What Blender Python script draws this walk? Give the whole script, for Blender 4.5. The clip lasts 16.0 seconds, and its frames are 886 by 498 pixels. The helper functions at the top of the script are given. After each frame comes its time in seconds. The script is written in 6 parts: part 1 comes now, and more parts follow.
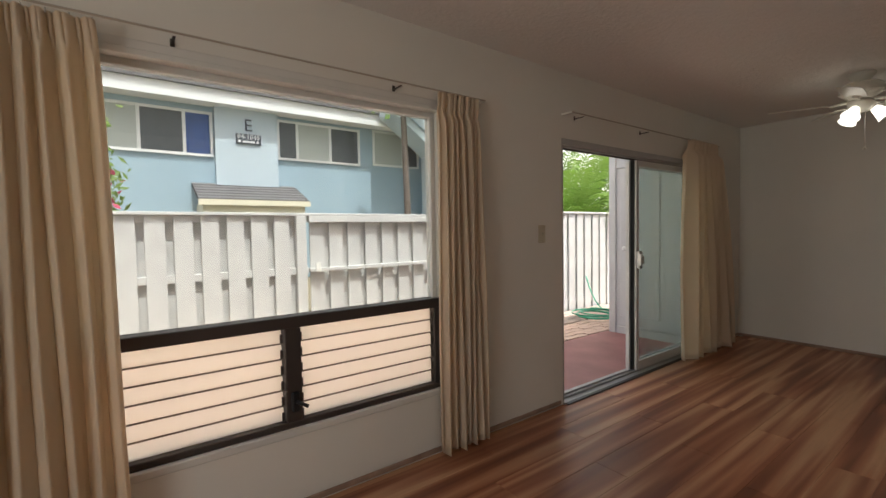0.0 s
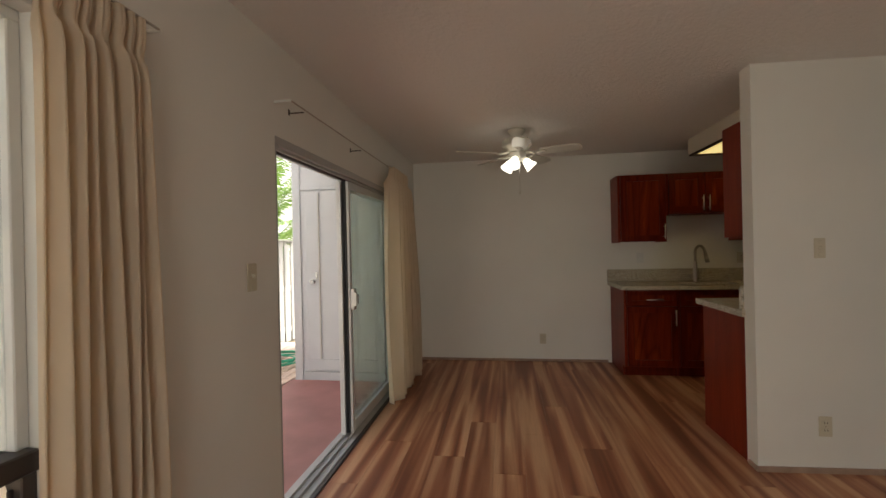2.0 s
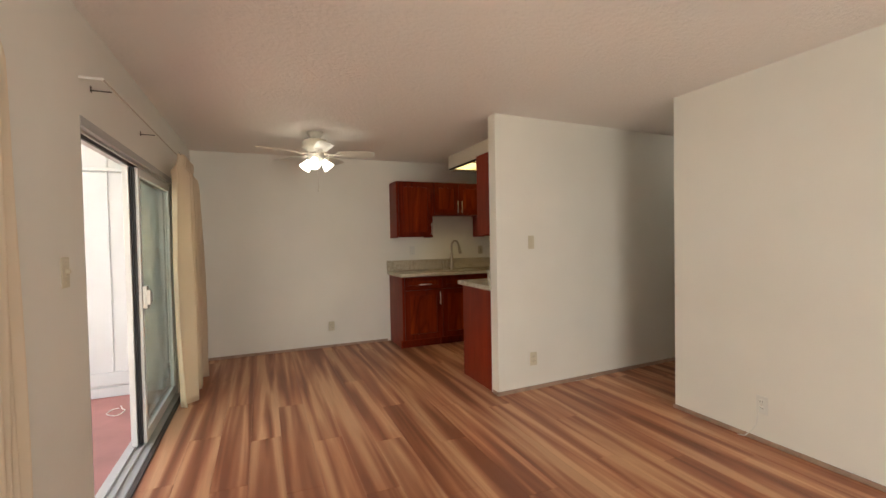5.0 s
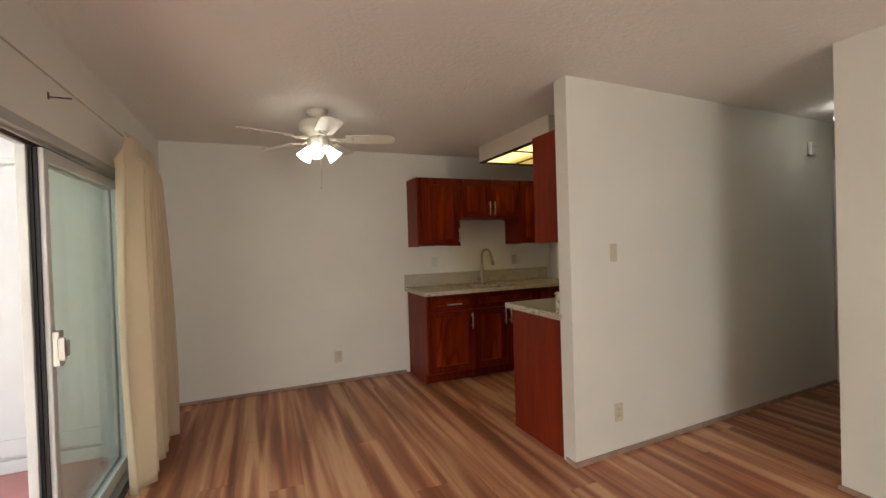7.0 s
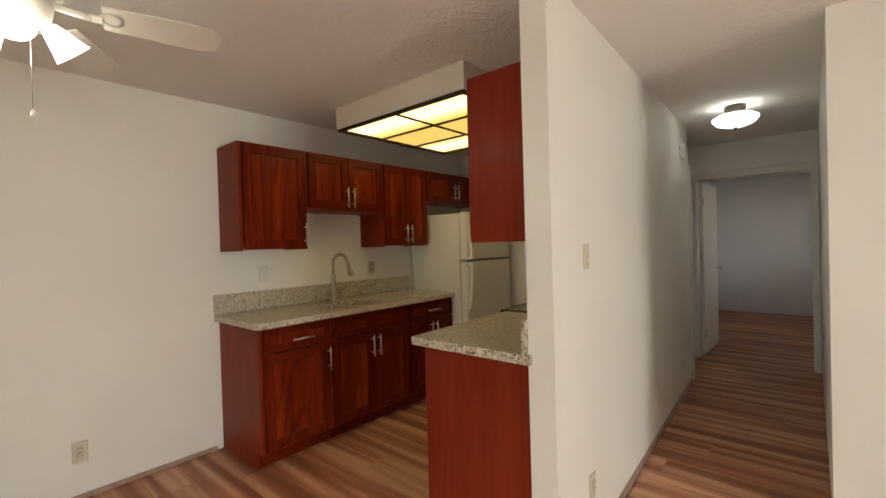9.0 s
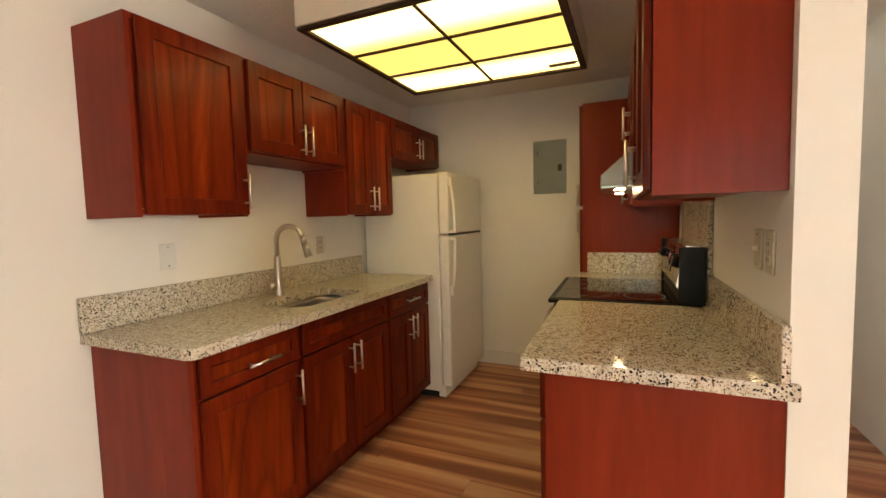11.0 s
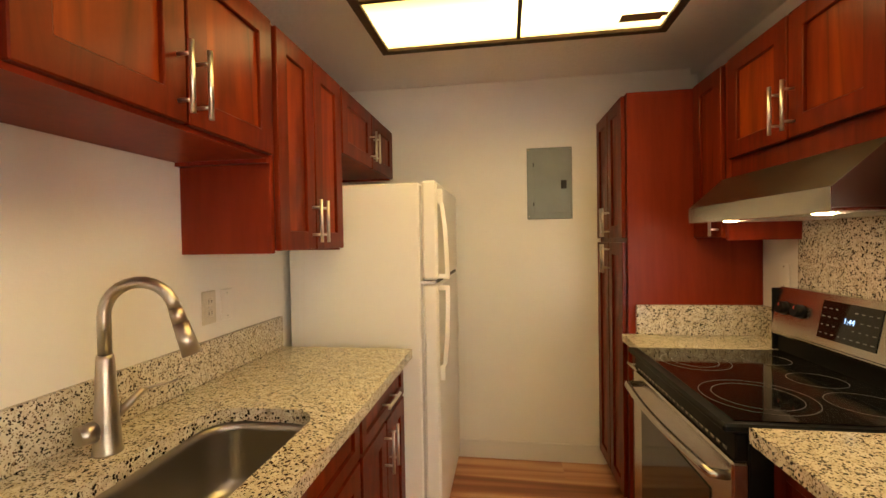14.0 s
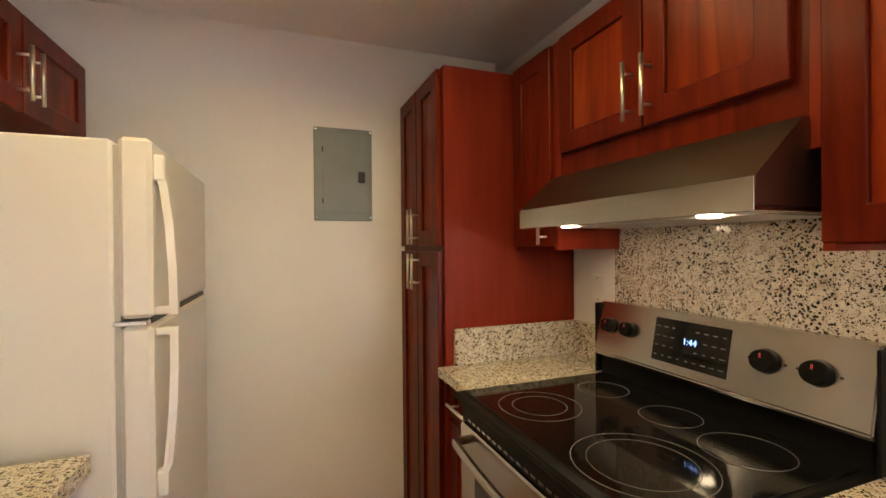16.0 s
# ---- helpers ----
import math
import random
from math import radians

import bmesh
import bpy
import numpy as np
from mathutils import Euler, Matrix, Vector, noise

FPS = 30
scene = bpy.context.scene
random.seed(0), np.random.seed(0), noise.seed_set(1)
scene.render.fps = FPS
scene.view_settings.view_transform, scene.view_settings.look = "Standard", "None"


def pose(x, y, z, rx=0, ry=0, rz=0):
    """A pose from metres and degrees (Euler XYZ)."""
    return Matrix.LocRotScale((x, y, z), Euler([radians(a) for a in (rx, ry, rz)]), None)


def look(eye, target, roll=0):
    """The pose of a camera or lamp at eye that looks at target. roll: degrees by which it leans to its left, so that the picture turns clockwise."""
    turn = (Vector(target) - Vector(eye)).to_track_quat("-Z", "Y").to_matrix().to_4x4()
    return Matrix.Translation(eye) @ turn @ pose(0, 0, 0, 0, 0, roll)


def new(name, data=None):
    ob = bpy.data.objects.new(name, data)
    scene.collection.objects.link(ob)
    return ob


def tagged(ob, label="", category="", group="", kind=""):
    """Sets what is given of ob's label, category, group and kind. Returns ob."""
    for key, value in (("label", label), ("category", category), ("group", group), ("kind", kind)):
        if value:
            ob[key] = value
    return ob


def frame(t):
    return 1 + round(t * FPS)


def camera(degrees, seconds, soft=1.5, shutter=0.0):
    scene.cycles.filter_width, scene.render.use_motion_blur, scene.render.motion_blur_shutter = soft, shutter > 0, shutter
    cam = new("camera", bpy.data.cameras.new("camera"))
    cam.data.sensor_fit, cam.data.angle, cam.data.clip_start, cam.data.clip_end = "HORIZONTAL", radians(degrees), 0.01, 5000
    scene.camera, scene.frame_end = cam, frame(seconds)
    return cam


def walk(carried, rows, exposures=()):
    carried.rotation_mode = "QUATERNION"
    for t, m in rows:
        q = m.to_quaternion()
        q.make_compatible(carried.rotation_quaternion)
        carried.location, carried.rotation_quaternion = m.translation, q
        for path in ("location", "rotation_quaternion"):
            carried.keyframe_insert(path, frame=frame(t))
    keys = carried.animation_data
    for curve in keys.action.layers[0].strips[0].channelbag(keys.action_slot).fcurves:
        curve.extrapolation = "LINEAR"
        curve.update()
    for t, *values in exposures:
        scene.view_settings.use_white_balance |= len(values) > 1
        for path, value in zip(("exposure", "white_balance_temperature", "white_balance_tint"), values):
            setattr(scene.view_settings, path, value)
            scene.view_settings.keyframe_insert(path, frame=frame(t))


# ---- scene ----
cam = camera(91.8, 16.0)
PATH = [
    (0, (0.618, 0.627, 1.253), (1.796, 2.241, 1.17), -1.0),
    (0.5, (0.792, 0.932, 1.222), (2.206, 2.346, 1.24), -1.9),
    (1, (0.892, 1.119, 1.27), (2.537, 2.255, 1.301), -0.1),
    (1.5, (1.053, 1.336, 1.301), (2.919, 2.055, 1.324), -0.7),
    (2, (1.164, 1.492, 1.328), (3.142, 1.786, 1.326), -1.3),
    (2.5, (1.11, 1.64, 1.322), (3.109, 1.573, 1.33), -0.9),
    (3, (0.964, 1.725, 1.315), (2.935, 1.391, 1.335), -0.9),
    (3.5, (0.787, 1.796, 1.314), (2.715, 1.265, 1.344), -0.6),
    (4, (0.66, 1.844, 1.303), (2.539, 1.159, 1.293), -0.8),
    (6.5, (1.432, 1.885, 1.372), (3.263, 1.082, 1.315), -1.2),
    (7, (1.811, 1.779, 1.372), (3.655, 1.003, 1.348), -1.8),
    (7.5, (2.216, 1.717, 1.361), (4.044, 0.906, 1.339), -1.9),
    (8, (2.543, 1.635, 1.343), (4.23, 0.561, 1.312), -2.3),
    (8.5, (2.836, 1.596, 1.363), (4.326, 0.262, 1.348), -1.6),
    (11, (4.334, 1.285, 1.313), (5.134, -0.543, 1.172), -1.5),
    (11.5, (4.546, 1.179, 1.319), (5.306, -0.661, 1.135), 0.2),
    (12, (4.747, 1.058, 1.32), (5.414, -0.824, 1.213), 0.6),
    (12.5, (4.864, 0.874, 1.317), (5.484, -1.026, 1.252), 0.5),
    (13, (4.998, 0.677, 1.346), (5.518, -1.252, 1.254), -0.4),
    (13.5, (5.138, 0.49, 1.348), (5.571, -1.461, 1.277), -0.5),
    (14, (5.214, 0.336, 1.376), (5.507, -1.642, 1.338), -1.0),
    (14.5, (5.222, 0.136, 1.383), (5.306, -1.862, 1.404), -1.3),
    (15, (5.203, -0.038, 1.392), (5.089, -2.035, 1.376), -1.8),
    (15.5, (5.217, -0.19, 1.376), (4.808, -2.148, 1.369), -1.5),
    (16, (5.208, -0.293, 1.372), (4.521, -2.172, 1.361), -0.5),
]
EXPOSURES = [(0.0, 0.74, 6000, 9), (0.5, 0.66, 5900, 10), (1.0, 0.44, 5900, 10), (1.5, 0.55, 6200, 8), (2.0, 1.06, 6200, 8), (2.5, 1.68, 6200, 8), (3.0, 1.85, 6200, 8), (4.0, 2.26, 6300, 8), (6.5, 2.1, 6000, 7), (7.0, 2.1, 6000, 7),
             (8.5, 2.48, 5900, 6), (11.0, 3.38, 6500, 10), (12.0, 3.75, 7000, 12), (13.0, 3.95, 7000, 14), (13.5, 3.97, 6900, 14), (14.5, 4.06, 6700, 14), (15.0, 4.02, 5900, 14), (15.5, 3.98, 5800, 16), (16.0, 3.98, 5600, 17)]
walk(cam, [(t, look(eye, target, roll)) for t, eye, target, roll in PATH], EXPOSURES)

# ---------- world, sun, sky ----------
world = bpy.data.worlds.new("sky_world")
scene.world = world
world.use_nodes = True
_wn = world.node_tree.nodes
_sky = _wn.new("ShaderNodeTexSky")
_sky.sky_type = "NISHITA"
_sky.sun_disc = False
_sky.dust_density = 10.0
_sky.ozone_density = 0.4
_sky.sun_elevation = radians(70)
_sky.sun_rotation = radians(180)
_bg = _wn["Background"]
_bg.inputs["Strength"].default_value = 0.15
world.node_tree.links.new(_sky.outputs[0], _bg.inputs["Color"])

sun_data = bpy.data.lights.new("sun", "SUN")
sun_data.energy = 3.7
sun_data.angle = radians(0.6)
sun_data.color = (1.0, 0.95, 0.86)
sun = new("sun", sun_data)
sun.matrix_world = look((0.4, -7.2, 20.0), (0.0, 0.0, 0.0))

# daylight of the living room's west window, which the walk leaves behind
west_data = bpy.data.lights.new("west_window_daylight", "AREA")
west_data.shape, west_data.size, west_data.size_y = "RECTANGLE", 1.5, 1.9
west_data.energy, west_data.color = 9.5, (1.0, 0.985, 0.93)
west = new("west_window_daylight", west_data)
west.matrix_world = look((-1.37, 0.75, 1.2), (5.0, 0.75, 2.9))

# ---------- materials ----------


def mat(name, color=(0.8, 0.8, 0.8), rough=0.5, metal=0.0, **kw):
    """A principled material; returns material, nodes, links and the shader."""
    m = bpy.data.materials.new(name)
    m.use_nodes = True
    nt = m.node_tree
    b = nt.nodes["Principled BSDF"]
    b.inputs["Base Color"].default_value = (*color, 1)
    b.inputs["Roughness"].default_value = rough
    b.inputs["Metallic"].default_value = metal
    for k, v in kw.items():
        b.inputs[k.replace("_", " ")].default_value = v
    return m, nt.nodes, nt.links, b


def coords(n, l, scale=(1, 1, 1), kind="Object"):
    tc = n.new("ShaderNodeTexCoord")
    mp = n.new("ShaderNodeMapping")
    mp.inputs["Scale"].default_value = scale
    l.new(tc.outputs[kind], mp.inputs["Vector"])
    return mp.outputs[0]


def noise_tex(n, l, vec, scale, detail=4, rough=0.5, dist=0.0):
    t = n.new("ShaderNodeTexNoise")
    t.inputs["Scale"].default_value = scale
    t.inputs["Detail"].default_value = detail
    t.inputs["Roughness"].default_value = rough
    t.inputs["Distortion"].default_value = dist
    if vec is not None:
        l.new(vec, t.inputs["Vector"])
    return t


def ramp(n, l, fac, stops):
    r = n.new("ShaderNodeValToRGB")
    els = r.color_ramp.elements
    while len(els) < len(stops):
        els.new(0.5)
    for e, (p, c) in zip(els, stops):
        e.position, e.color = p, (*c, 1)
    l.new(fac, r.inputs[0])
    return r.outputs[0]


def mixc(n, l, fac, a, b, mode="MIX"):
    m = n.new("ShaderNodeMix")
    m.data_type, m.blend_type = "RGBA", mode
    for sock, v in ((m.inputs[0], fac), (m.inputs[6], a), (m.inputs[7], b)):
        if isinstance(v, (int, float)):
            sock.default_value = v
        elif isinstance(v, tuple):
            sock.default_value = (*v, 1)
        else:
            l.new(v, sock)
    return m.outputs[2]


def bump(n, l, b, height, strength=0.2, dist=0.005):
    bp = n.new("ShaderNodeBump")
    bp.inputs["Strength"].default_value = strength
    bp.inputs["Distance"].default_value = dist
    l.new(height, bp.inputs["Height"])
    l.new(bp.outputs[0], b.inputs["Normal"])


def painted(name, color, rough=0.6, grain=180.0, strength=0.12, dist=0.002, vary=0.06, blotch=1.3):
    """Painted surface: fine relief and faint large patches."""
    m, n, l, b = mat(name, color, rough)
    v = coords(n, l)
    big = noise_tex(n, l, v, blotch, 3)
    dark = tuple(c * (1 - vary) for c in color)
    light = tuple(min(1, c * (1 + vary * 0.6)) for c in color)
    l.new(ramp(n, l, big.outputs[0], [(0.3, dark), (0.7, light)]), b.inputs["Base Color"])
    fine = noise_tex(n, l, v, grain, 3, 0.6)
    bump(n, l, b, fine.outputs[0], strength, dist)
    return m


WALL = painted("wall_paint", (0.82, 0.795, 0.725), 0.5, 140, 0.18, 0.002, 0.04)
CASING = painted("casing_paint", (0.74, 0.72, 0.67), 0.4, 60, 0.05, 0.001, 0.04)
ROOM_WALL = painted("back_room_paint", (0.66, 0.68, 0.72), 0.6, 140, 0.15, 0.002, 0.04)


def make_ceiling():
    m, n, l, b = mat("ceiling_texture", (0.87, 0.835, 0.79), 0.8)
    v = coords(n, l)
    vo = n.new("ShaderNodeTexVoronoi")
    vo.inputs["Scale"].default_value = 42
    vo.feature = "SMOOTH_F1"
    l.new(v, vo.inputs["Vector"])
    ns = noise_tex(n, l, v, 95, 4, 0.65)
    mx = n.new("ShaderNodeMath")
    mx.operation = "ADD"
    l.new(vo.outputs["Distance"], mx.inputs[0])
    l.new(ns.outputs[0], mx.inputs[1])
    bump(n, l, b, mx.outputs[0], 0.5, 0.006)
    return m


CEIL = make_ceiling()


def make_plank():
    """Warm streaked laminate; each board has its own tone and streaks."""
    m, n, l, b = mat("laminate_plank", (0.4, 0.2, 0.1), 0.42)
    oi = n.new("ShaderNodeObjectInfo")
    tc = n.new("ShaderNodeTexCoord")
    off = n.new("ShaderNodeVectorMath")
    off.operation = "MULTIPLY_ADD"
    cmb = n.new("ShaderNodeCombineXYZ")
    for i in range(3):
        l.new(oi.outputs["Random"], cmb.inputs[i])
    off.inputs[1].default_value = (0.9, 0.045, 0.0)
    l.new(cmb.outputs[0], off.inputs[0])
    geo = n.new("ShaderNodeNewGeometry")
    l.new(geo.outputs["Position"], off.inputs[2])
    mp = n.new("ShaderNodeMapping")
    mp.inputs["Scale"].default_value = (0.26, 5.6, 1)
    l.new(off.outputs[0], mp.inputs[0])
    streak = noise_tex(n, l, mp.outputs[0], 1.9, 2, 0.45, 0.35)
    mp2 = n.new("ShaderNodeMapping")
    mp2.inputs["Scale"].default_value = (2.0, 60, 1)
    l.new(off.outputs[0], mp2.inputs[0])
    grain = noise_tex(n, l, mp2.outputs[0], 2.5, 5, 0.65, 1.0)
    base = ramp(n, l, streak.outputs[0], [(0.34, (0.235, 0.082, 0.041)), (0.43, (0.345, 0.131, 0.066)), (0.52, (0.485, 0.228, 0.120)), (0.61, (0.64, 0.375, 0.215))])
    g = ramp(n, l, grain.outputs[0], [(0.3, (0.72, 0.66, 0.62)), (0.65, (1.06, 1.04, 1.0))])
    c1 = mixc(n, l, 0.4, base, g, "MULTIPLY")
    tone = ramp(n, l, oi.outputs["Random"], [(0.0, (0.90, 0.86, 0.83)), (0.5, (1.0, 0.98, 0.96)), (1.0, (1.08, 1.05, 1.02))])
    l.new(mixc(n, l, 1.0, c1, tone, "MULTIPLY"), b.inputs["Base Color"])
    rr = n.new("ShaderNodeMapRange")
    rr.inputs[3].default_value, rr.inputs[4].default_value = 0.34, 0.52
    l.new(grain.outputs[0], rr.inputs[0])
    l.new(rr.outputs[0], b.inputs["Roughness"])
    bump(n, l, b, grain.outputs[0], 0.08, 0.001)
    return m


PLANK = make_plank()


def make_cherry(name, dark, mid, light, stretch=(14, 14, 0.9), rough=0.3, rings=0.0):
    m, n, l, b = mat(name, mid, rough, Coat_Weight=0.06, Coat_Roughness=0.14, Specular_IOR_Level=0.1)
    oi = n.new("ShaderNodeObjectInfo")
    tc = n.new("ShaderNodeTexCoord")
    ad = n.new("ShaderNodeVectorMath")
    ad.operation = "MULTIPLY_ADD"
    cmb = n.new("ShaderNodeCombineXYZ")
    for i in range(3):
        l.new(oi.outputs["Random"], cmb.inputs[i])
    ad.inputs[1].default_value = (13, 17, 7)
    l.new(cmb.outputs[0], ad.inputs[0])
    l.new(tc.outputs["Object"], ad.inputs[2])
    mp = n.new("ShaderNodeMapping")
    mp.inputs["Scale"].default_value = stretch
    l.new(ad.outputs[0], mp.inputs[0])
    w = noise_tex(n, l, mp.outputs[0], 0.9, 6, 0.6, 1.6)
    mp2 = n.new("ShaderNodeMapping")
    mp2.inputs["Scale"].default_value = tuple(s * 7 for s in stretch)
    l.new(ad.outputs[0], mp2.inputs[0])
    f = noise_tex(n, l, mp2.outputs[0], 1.0, 3, 0.6)
    base = ramp(n, l, w.outputs[0], [(0.3, dark), (0.5, mid), (0.72, light)])
    fine = ramp(n, l, f.outputs[0], [(0.3, (0.86, 0.80, 0.78)), (0.62, (1.03, 1.02, 1.0))])
    c = mixc(n, l, 0.8, base, fine, "MULTIPLY")
    if rings:
        mp3 = n.new("ShaderNodeMapping")
        mp3.inputs["Scale"].default_value = tuple(s * 0.62 for s in stretch)
        l.new(ad.outputs[0], mp3.inputs[0])
        lo = noise_tex(n, l, mp3.outputs[0], 0.8, 1, 0.4, 0.4)
        mu = n.new("ShaderNodeMath")
        mu.operation, mu.inputs[1].default_value = "MULTIPLY", 11.0
        l.new(lo.outputs[0], mu.inputs[0])
        pp = n.new("ShaderNodeMath")
        pp.operation, pp.inputs[1].default_value = "PINGPONG", 0.5
        l.new(mu.outputs[0], pp.inputs[0])
        arch = ramp(n, l, pp.outputs[0], [(0.0, (0.52, 0.42, 0.36)), (0.16, (0.9, 0.88, 0.86)), (0.5, (1.1, 1.1, 1.08))])
        c = mixc(n, l, rings, c, arch, "MULTIPLY")
    l.new(c, b.inputs["Base Color"])
    bump(n, l, b, f.outputs[0], 0.05, 0.0006)
    return m


CHERRY = make_cherry("cherry_wood", (0.080, 0.0075, 0.0022), (0.128, 0.013, 0.0032), (0.185, 0.022, 0.0048), (8, 8, 0.9), rings=0.35)
CHERRY_PANEL = make_cherry("cherry_panel", (0.105, 0.010, 0.0020), (0.185, 0.022, 0.0036), (0.30, 0.050, 0.006), (6, 6, 0.7), rings=0.75)
CHERRY_SIDE = make_cherry("cherry_veneer", (0.17, 0.019, 0.007), (0.205, 0.025, 0.009), (0.24, 0.032, 0.011), (5, 5, 0.5), 0.36)


def make_granite():
    """Cream ground with dark, grey and brown flecks of two sizes."""
    m, n, l, b = mat("speckled_granite", (0.6, 0.55, 0.48), 0.10)
    v = coords(n, l)
    cloud = noise_tex(n, l, v, 45, 5, 0.7)
    ground = ramp(n, l, cloud.outputs[0], [(0.32, (0.50, 0.43, 0.31)), (0.5, (0.63, 0.57, 0.45)), (0.68, (0.74, 0.69, 0.58))])
    warp = n.new("ShaderNodeVectorMath")
    warp.operation = "MULTIPLY_ADD"
    nz = noise_tex(n, l, v, 60, 2)
    l.new(nz.outputs["Color"], warp.inputs[0])
    warp.inputs[1].default_value = (0.008, 0.008, 0.008)
    l.new(v, warp.inputs[2])
    c = ground
    for sc, thr, dark, seed in ((215, 0.21, (0.050, 0.030, 0.020), 0.0), (310, 0.24, (0.18, 0.11, 0.065), 3.1), (132, 0.24, (0.018, 0.012, 0.011), 7.7)):
        off = n.new("ShaderNodeVectorMath")
        off.operation = "ADD"
        off.inputs[1].default_value = (seed, seed * 0.7, seed * 1.3)
        l.new(warp.outputs[0], off.inputs[0])
        vo = n.new("ShaderNodeTexVoronoi")
        vo.inputs["Scale"].default_value = sc
        l.new(off.outputs[0], vo.inputs["Vector"])
        sep = n.new("ShaderNodeSeparateColor")
        l.new(vo.outputs["Color"], sep.inputs[0])
        pick = n.new("ShaderNodeMath")
        pick.operation = "LESS_THAN"
        pick.inputs[1].default_value = thr
        l.new(sep.outputs[0], pick.inputs[0])
        near = n.new("ShaderNodeMath")
        near.operation = "LESS_THAN"
        near.inputs[1].default_value = 0.47
        l.new(vo.outputs["Distance"], near.inputs[0])
        both = n.new("ShaderNodeMath")
        both.operation = "MULTIPLY"
        l.new(pick.outputs[0], both.inputs[0])
        l.new(near.outputs[0], both.inputs[1])
        c = mixc(n, l, both.outputs[0], c, dark)
    l.new(c, b.inputs["Base Color"])
    return m


GRANITE = make_granite()


def make_brushed(name, color, rough, stretch=(3, 300, 300)):
    m, n, l, b = mat(name, color, rough, 1.0)
    v = coords(n, l, stretch)
    f = noise_tex(n, l, v, 1.0, 3)
    rr = n.new("ShaderNodeMapRange")
    rr.inputs[3].default_value, rr.inputs[4].default_value = rough * 0.9, rough * 1.15
    l.new(f.outputs[0], rr.inputs[0])
    l.new(rr.outputs[0], b.inputs["Roughness"])
    return m


# the hood slope's dark reflection is put into this steel's base colour
DARK_REFLECTION_STEEL = make_brushed("hood_steel_dark_reflection", (0.24, 0.215, 0.18), 0.30, (200, 3, 200))
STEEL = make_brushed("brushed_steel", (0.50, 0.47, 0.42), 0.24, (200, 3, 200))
NICKEL = make_brushed("brushed_nickel", (0.72, 0.69, 0.64), 0.30, (200, 200, 8))
SINK_STEEL = make_brushed("sink_steel", (0.42, 0.39, 0.35), 0.30, (90, 90, 3))
TAP_METAL = mat("satin_nickel", (0.48, 0.43, 0.37), 0.32, 1.0)[0]
LATCH = mat("worn_latch_metal", (0.40, 0.40, 0.39), 0.3, 1.0)[0]
CHROME = mat("chrome", (0.75, 0.75, 0.74), 0.12, 1.0)[0]
ALU = painted("anodised_aluminium", (0.46, 0.455, 0.44), 0.42, 300, 0.03, 0.0005, 0.08)
# door leaves: outdoor light put into the aluminium as a paler tone
LIT_ALU = painted("outdoor_lit_aluminium", (0.60, 0.60, 0.58), 0.36, 300, 0.03, 0.0005, 0.12)
DARK_ALU = painted("dark_bronze_metal", (0.055, 0.042, 0.036), 0.45, 300, 0.03, 0.0005, 0.15)
BLACK_GLASS = mat("black_ceramic_glass", (0.006, 0.006, 0.006), 0.06)[0]
OVEN_GLASS = mat("oven_window_glass", (0.03, 0.026, 0.02), 0.08)[0]
BLACK = painted("black_enamel", (0.006, 0.006, 0.006), 0.42, 200, 0.03, 0.0005, 0.2)
BLACK.node_tree.nodes["Principled BSDF"].inputs["Specular IOR Level"].default_value = 0.15
BLACK_MATT = painted("black_rubber", (0.012, 0.012, 0.012), 0.6, 200, 0.05, 0.0005, 0.2)
RING = mat("printed_ring", (0.16, 0.15, 0.14), 0.3)[0]
RED_MARK = mat("red_mark", (0.55, 0.04, 0.03), 0.4)[0]
LEGEND = mat("panel_print", (0.12, 0.12, 0.12), 0.4)[0]
FRIDGE = painted("fridge_enamel", (0.80, 0.785, 0.725), 0.35, 240, 0.10, 0.001, 0.02)
FRIDGE_TRIM = painted("fridge_trim", (0.82, 0.80, 0.74), 0.4, 100, 0.02, 0.0005, 0.02)
GAP_SHADE = painted("door_gap_shade", (0.06, 0.055, 0.05), 0.6, 100, 0.05, 0.0005, 0.1)
GASKET = painted("door_gasket", (0.50, 0.48, 0.44), 0.6, 100, 0.05, 0.0005, 0.1)
GREY_METAL = painted("grey_panel_enamel", (0.23, 0.255, 0.23), 0.42, 90, 0.04, 0.0006, 0.1, 6)
ALMOND = painted("almond_plastic", (0.62, 0.56, 0.42), 0.35, 100, 0.02, 0.0004, 0.04)
WHITE_PLASTIC = painted("white_plastic", (0.76, 0.75, 0.70), 0.35, 100, 0.02, 0.0004, 0.04)
SLOT = mat("socket_slot", (0.03, 0.028, 0.025), 0.6)[0]
FAN_WHITE = painted("fan_enamel", (0.70, 0.67, 0.58), 0.35, 80, 0.04, 0.0005, 0.04)
ROD_PAINT = painted("aged_rod_enamel", (0.48, 0.41, 0.33), 0.4, 80, 0.05, 0.0005, 0.15)
LOUVRE_EDGE = mat("ground_glass_edge", (0.22, 0.18, 0.15), 0.5)[0]
BRONZE = painted("aged_bronze", (0.07, 0.055, 0.04), 0.4, 80, 0.05, 0.0005, 0.2)
BOX_PAINT = painted("light_box_paint", (0.74, 0.68, 0.56), 0.55, 120, 0.1, 0.001, 0.03)
BOX_FRAME = make_cherry("light_frame_wood", (0.03, 0.018, 0.012), (0.05, 0.03, 0.018), (0.08, 0.045, 0.025), (6, 6, 6), 0.5)
SHOE = painted("shoe_moulding_wood", (0.40, 0.27, 0.20), 0.5, 90, 0.08, 0.001, 0.25, 9)
TAPE = painted("brown_tape", (0.20, 0.11, 0.05), 0.6, 100, 0.1, 0.0005, 0.1)


